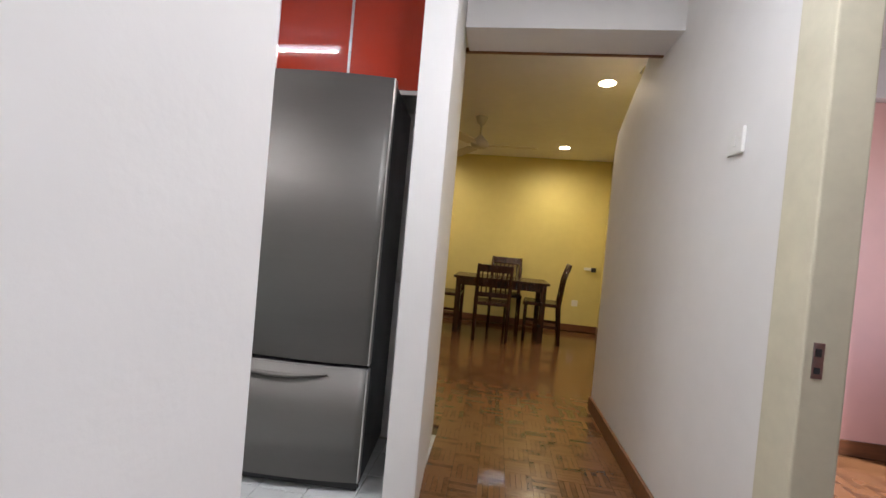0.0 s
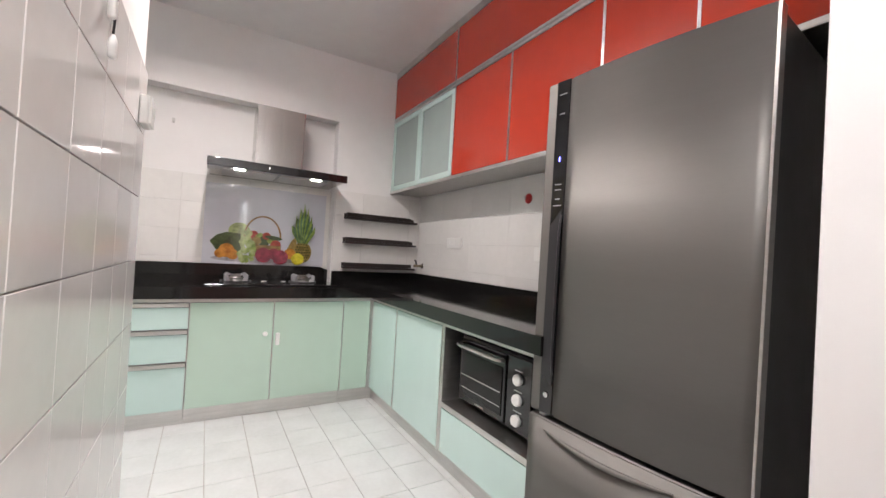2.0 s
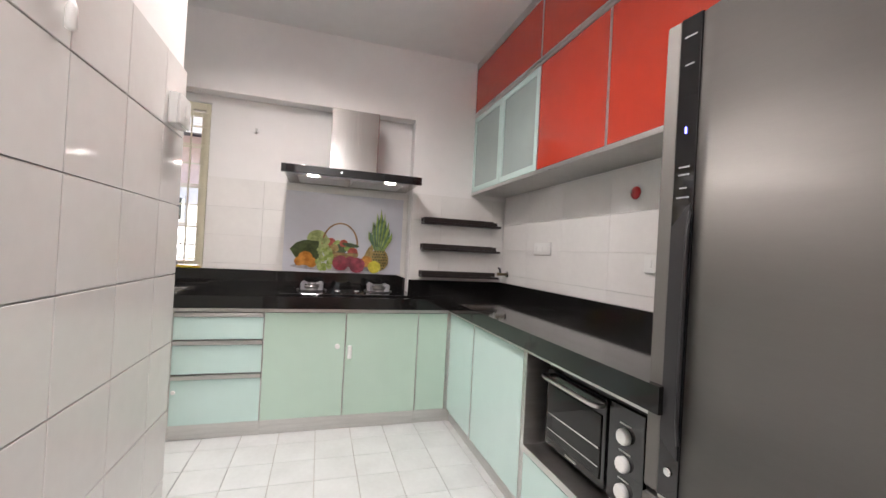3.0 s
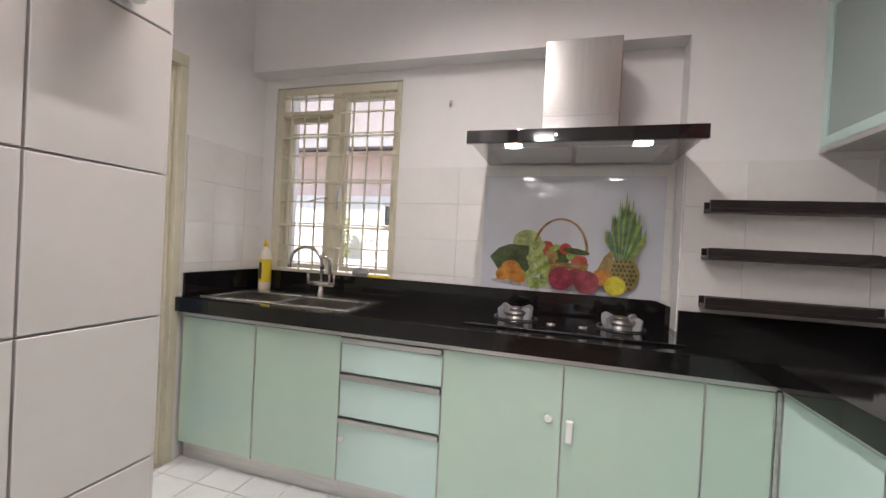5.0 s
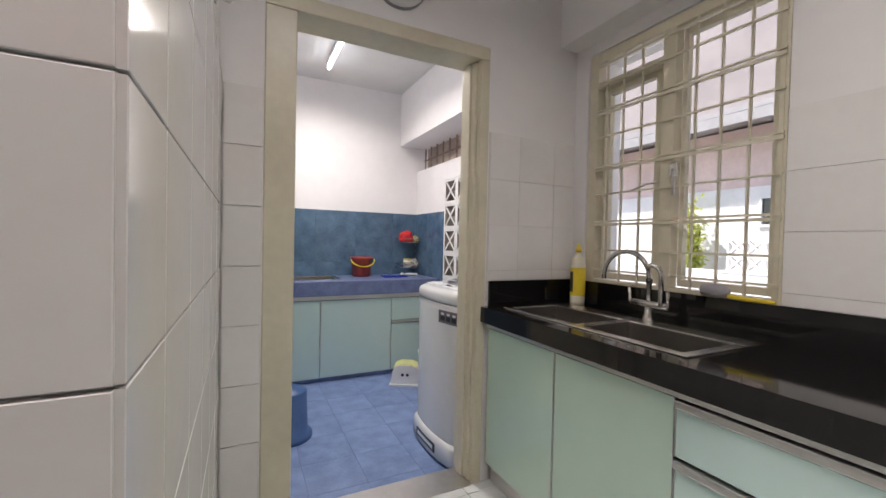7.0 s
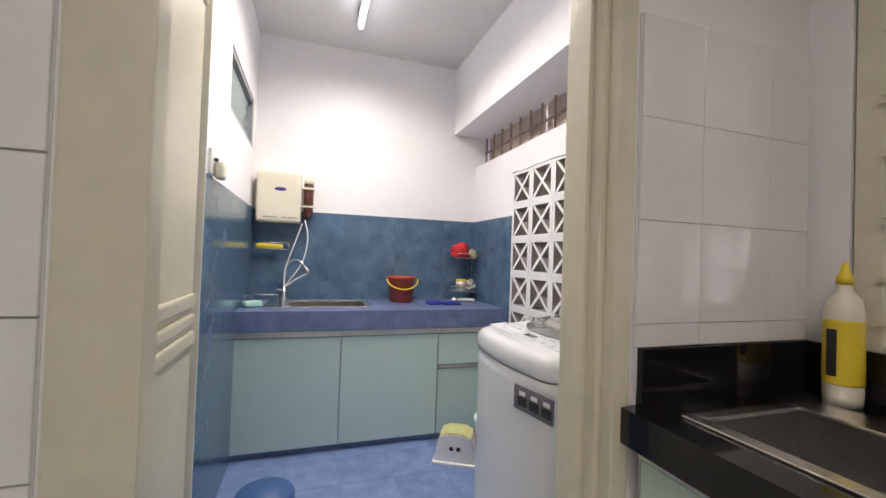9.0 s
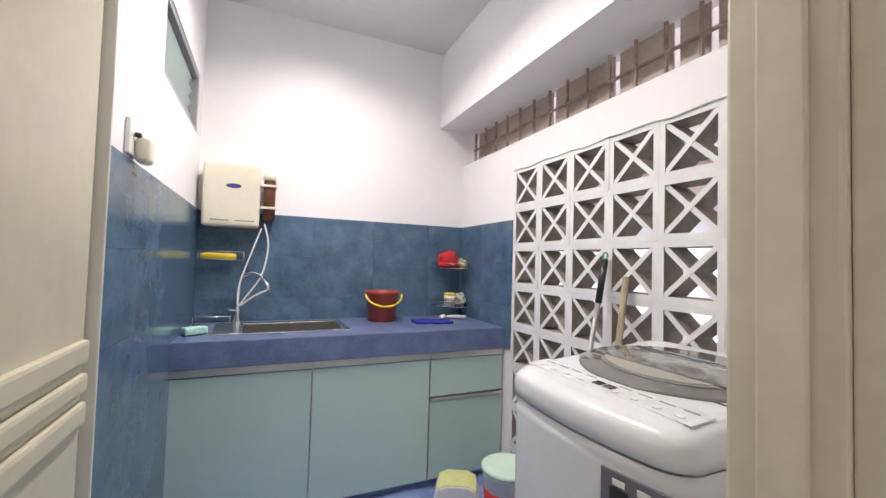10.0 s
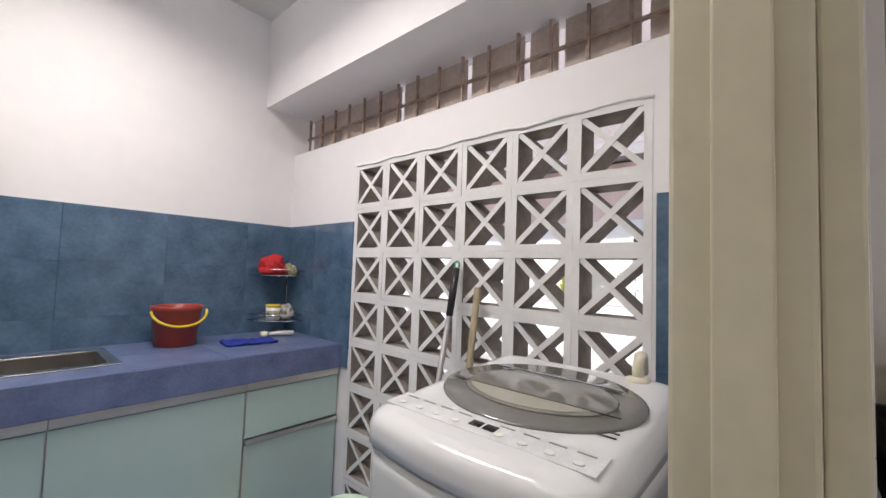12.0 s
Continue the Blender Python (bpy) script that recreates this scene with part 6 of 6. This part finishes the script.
shrub(-10.45, -4.35, 2.1, 0.26, 2, "slim leafy yellow-green shrub behind the white wall")

# ---- tiles and parquet ----
plates = {}


def plate(w, h, t, mat, bevel):
    """A shared flat piece: bevelled block w by h, thickness t, lying in u and v with its face up."""
    key = (round(w, 4), round(h, 4), t, mat.name, bevel)
    if key not in plates:
        bm = bmesh.new()
        a, b = w / 2, h / 2
        low = [bm.verts.new(p) for p in ((-a, -b, 0), (a, -b, 0), (a, b, 0), (-a, b, 0))]
        mid = [bm.verts.new(p) for p in ((-a, -b, t - bevel), (a, -b, t - bevel), (a, b, t - bevel), (-a, b, t - bevel))]
        top = [bm.verts.new(p) for p in ((-a + bevel, -b + bevel, t), (a - bevel, -b + bevel, t), (a - bevel, b - bevel, t), (-a + bevel, b - bevel, t))]
        bm.faces.new(top)
        for lo, hi in ((low, mid), (mid, top)):
            for k in range(4):
                j = (k + 1) % 4
                bm.faces.new((lo[k], lo[j], hi[j], hi[k]))
        data = bpy.data.meshes.new("tile")
        bm.to_mesh(data)
        bm.free()
        data.materials.append(mat)
        plates[key] = data
    return plates[key]


def field(parent, name, frame_m, us, vs, mat, gap, t, bevel=0.0012, tilt=0.12, holes=()):
    """Lays pieces between the joint lines us and vs of a plane given by its matrix."""
    r = random.Random(len(plates) + 11)
    for u0, u1 in zip(us, us[1:]):
        for v0, v1 in zip(vs, vs[1:]):
            if any(u0 < h[1] - 1e-3 and u1 > h[0] + 1e-3 and v0 < h[3] - 1e-3 and v1 > h[2] + 1e-3 for h in holes):
                continue
            ob = new(name, plate(u1 - u0 - gap, v1 - v0 - gap, t, mat, bevel))
            ob.parent = parent
            ob.matrix_basis = frame_m @ pose((u0 + u1) / 2, (v0 + v1) / 2, 0, r.uniform(-tilt, tilt), r.uniform(-tilt, tilt), 0)


def lines(a, b, step, start):
    k = math.ceil((a - start) / step - 1e-6)
    out = [a]
    while start + k * step < b - 0.02:
        if start + k * step > a + 0.02:
            out.append(start + k * step)
        k += 1
    return out + [b]


def upright(x, y, facing):
    """The plane of a wall through (x, y, 0): u along the wall, v up, out along facing."""
    z = Vector((0, 0, 1))
    n = Vector(facing)
    return Matrix.Translation((x, y, 0)) @ Matrix((z.cross(n), z, n)).transposed().to_4x4()


NEAR_TOP = 1.757
NEAR_Z = (0.0, 0.182, 0.4075, 0.6325, 0.858, 1.083, 1.308, 1.533, NEAR_TOP)


GB = 0.0025
def wall_tiles(wall, b, m, us, vs, gap=0.0011, bed=grout_pale, holes=()):
    part("grout_bed", box(*b), bed, wall)
    field(wall, "tile", m, us, vs, tile_white, gap, 0.008, 0.001, 0.06, holes)


# near tiled wall (faces +y): u runs towards -x
wall_tiles(wall_south, (TX, -0.405, TY, TY + GB, 0, NEAR_TOP), upright(0, TY + GB, (0, 1, 0)), lines(0.405, -TX + 0.005, 0.2275, 1.75), NEAR_Z, 0.0034)
# its return (faces -x): u runs towards -y
wall_tiles(wall_south, (TX - GB, TX, SY + 0.012, TY + 0.0, 0, NEAR_TOP), upright(TX - GB, 0, (-1, 0, 0)), lines(-TY - 0.008, -SY - 0.012, 0.2275, -0.122), NEAR_Z, 0.0034)
# beside the doorway and behind the tap (face +y)
wall_tiles(wall_door, (-2.068, TX - 0.004, SY, SY + GB, 0, NEAR_TOP), upright(0, SY + GB, (0, 1, 0)), [-TX + 0.013, 2.068], NEAR_Z, 0.0034)
wall_tiles(wall_door, (REC + 0.01, -3.086, SY, SY + GB, 0.9, 1.735), upright(0, SY + GB, (0, 1, 0)), lines(3.09, -REC - 0.012, 0.2275, 3.27), (1.001, 1.052, 1.279, 1.506, 1.735))
# hob wall recess and the shelf wall (face +x): u runs towards +y
wall_tiles(wall_west, (REC, REC + GB, 0.172, 1.648, 0.9, TILE_TOP), upright(REC + GB, 0, (1, 0, 0)), lines(0.172, 1.64, 0.45, 0.55), (1.001, 1.045, 1.25, 1.455, TILE_TOP))
wall_tiles(wall_west, (WX, WX + GB, 1.655, NY - 0.012, 0.9, TILE_TOP), upright(WX + GB, 0, (1, 0, 0)), lines(1.655, NY - 0.012, 0.45, 1.9), (0.976, 1.045, 1.25, 1.455, TILE_TOP))
# behind the long worktop (faces -y): u runs towards +x
wall_tiles(wall_north, (WX + 0.012, -0.53, NY - GB, NY, 0.9, 1.69), upright(0, NY - GB, (0, -1, 0)), lines(WX + 0.014, -0.53, 0.45, -3.1), (0.976, 1.045, 1.25, 1.455, 1.69))


def blue_tiles(wall, b, m, us, vs):
    part("grout_bed", box(*b), blue_grout, wall)
    field(wall, "tile", m, us, vs, blue_tile, 0.0011, 0.007, 0.0006, 0.03)


def gx(v):
    return YARD[0][0] * v + YARD[0][3]


def gy(v):
    return YARD[1][1] * v + YARD[1][3]


def gz(v):
    return YARD[2][2] * v + YARD[2][3]


XS, XL, BK, FL, TT = gx(YX), gx(YL), gy(YB), gz(YF), gz(1.47)
BZ = (FL, TT - 1.35, TT - 1.08, TT - 0.81, TT - 0.54, TT - 0.27, TT)
blue_tiles(wall_back, (XS, XL, BK, BK + GB, gz(0.80), TT), upright(0, BK + GB, (0, 1, 0)), lines(-XL + 0.008, -XS - 0.008, 0.42, 2.67), BZ[3:])
blue_tiles(wall_side, (XL - GB, XL, BK + 0.01, -1.0, FL, TT), upright(XL - GB, 0, (-1, 0, 0)), lines(1.0, -BK - 0.01, 0.42, 1.35), BZ)
blue_tiles(wall_screen, (XS, XS + GB, BK + 0.01, gy(-2.547), gz(0.80), TT), upright(XS + GB, 0, (1, 0, 0)), lines(BK + 0.01, gy(-2.547), 0.42, -3.1), BZ[3:])
blue_tiles(wall_screen, (XS, XS + GB, gy(-1.142), -0.995, FL, TT), upright(XS + GB, 0, (1, 0, 0)), [gy(-1.142), -0.995], BZ)

field(floor, "tile", Matrix.Translation((0, 0, -0.006)), lines(-3.13, CW, 0.2175, -2.97), lines(SY + 0.01, 2.45, 0.2175, 0.786), floor_tile, 0.0035, 0.008, 0.0015, 0.12, holes=((-3.2, -1.92, -2, -0.9), (TX, 0, -2, TY - 0.1), (-3.2, -1.1, 2.15, 3)))
field(floor_yard, "tile", Matrix.Translation((0, 0, FL - 0.006)), lines(XS + 0.01, XL, 0.305, -2.62), lines(gy(-2.66), -0.92, 0.305, -2.1), blue_floor, 0.0014, 0.0075, 0.0006, 0.03)
field(counter, "tile", Matrix.Translation(-counter.location) @ Matrix.Translation((0, 0, gz(YT) - 0.002)), [XS, -3.5, -3.2, gx(S0 - 0.017)], [BK + 0.01, -3.1, gy(-2.607)], blue_counter, 0.002, 0.0045, 0.0008, 0.0)

# mosaic parquet: squares of five fingers, turned alternately
SQ = 0.135
far_v, far_f = [], []
for i in range(-22, 26):
    for j in range(-17, 46):
        x, y = CW + SQ * (i + 0.5), 0.3 + SQ * (j + 0.5)
        if not (-3.3 < x < 3.1) or y > DY - 0.05 or (y < 2.78 and not (CW < x < CE - 0.02) and not (y < 2.8 and x > CE + 0.12)):
            continue
        near = CW < x < CE - 0.02 and 1.15 < y < 2.3
        along = (i + j) % 2 == 0
        for k in range(5):
            o = (k - 2) * SQ / 5
            if near:
                ob = new("parquet_finger", plate(SQ - 0.0012, SQ / 5 - 0.0012, 0.01, parquet, 0.0005))
                ob.parent = floor_parquet
                ob.matrix_basis = pose(x, y + o, -0.011, 0, 0, 0) if along else pose(x + o, y, -0.011, 0, 0, 90)
            else:
                a, b = (SQ / 2 - 0.0006, SQ / 10 - 0.0006)
                cx, cy = (x, y + o) if along else (x + o, y)
                if not along:
                    a, b = b, a
                n = len(far_v)
                far_v += [(cx - a, cy - b, -0.001), (cx + a, cy - b, -0.001), (cx + a, cy + b, -0.001), (cx - a, cy + b, -0.001), (cx - a, cy - b, -0.011), (cx + a, cy - b, -0.011), (cx + a, cy + b, -0.011), (cx - a, cy + b, -0.011)]
                far_f += [(n, n + 1, n + 2, n + 3), (n, n + 4, n + 5, n + 1), (n + 1, n + 5, n + 6, n + 2), (n + 2, n + 6, n + 7, n + 3), (n + 3, n + 7, n + 4, n)]
data = bpy.data.meshes.new("parquet_fingers")
data.from_pydata(far_v, [], far_f)
data.materials.append(parquet_far)
rest = new("parquet_fingers", data)
rest.parent = floor_parquet
tagged(rest, "", "", "", "stuff")
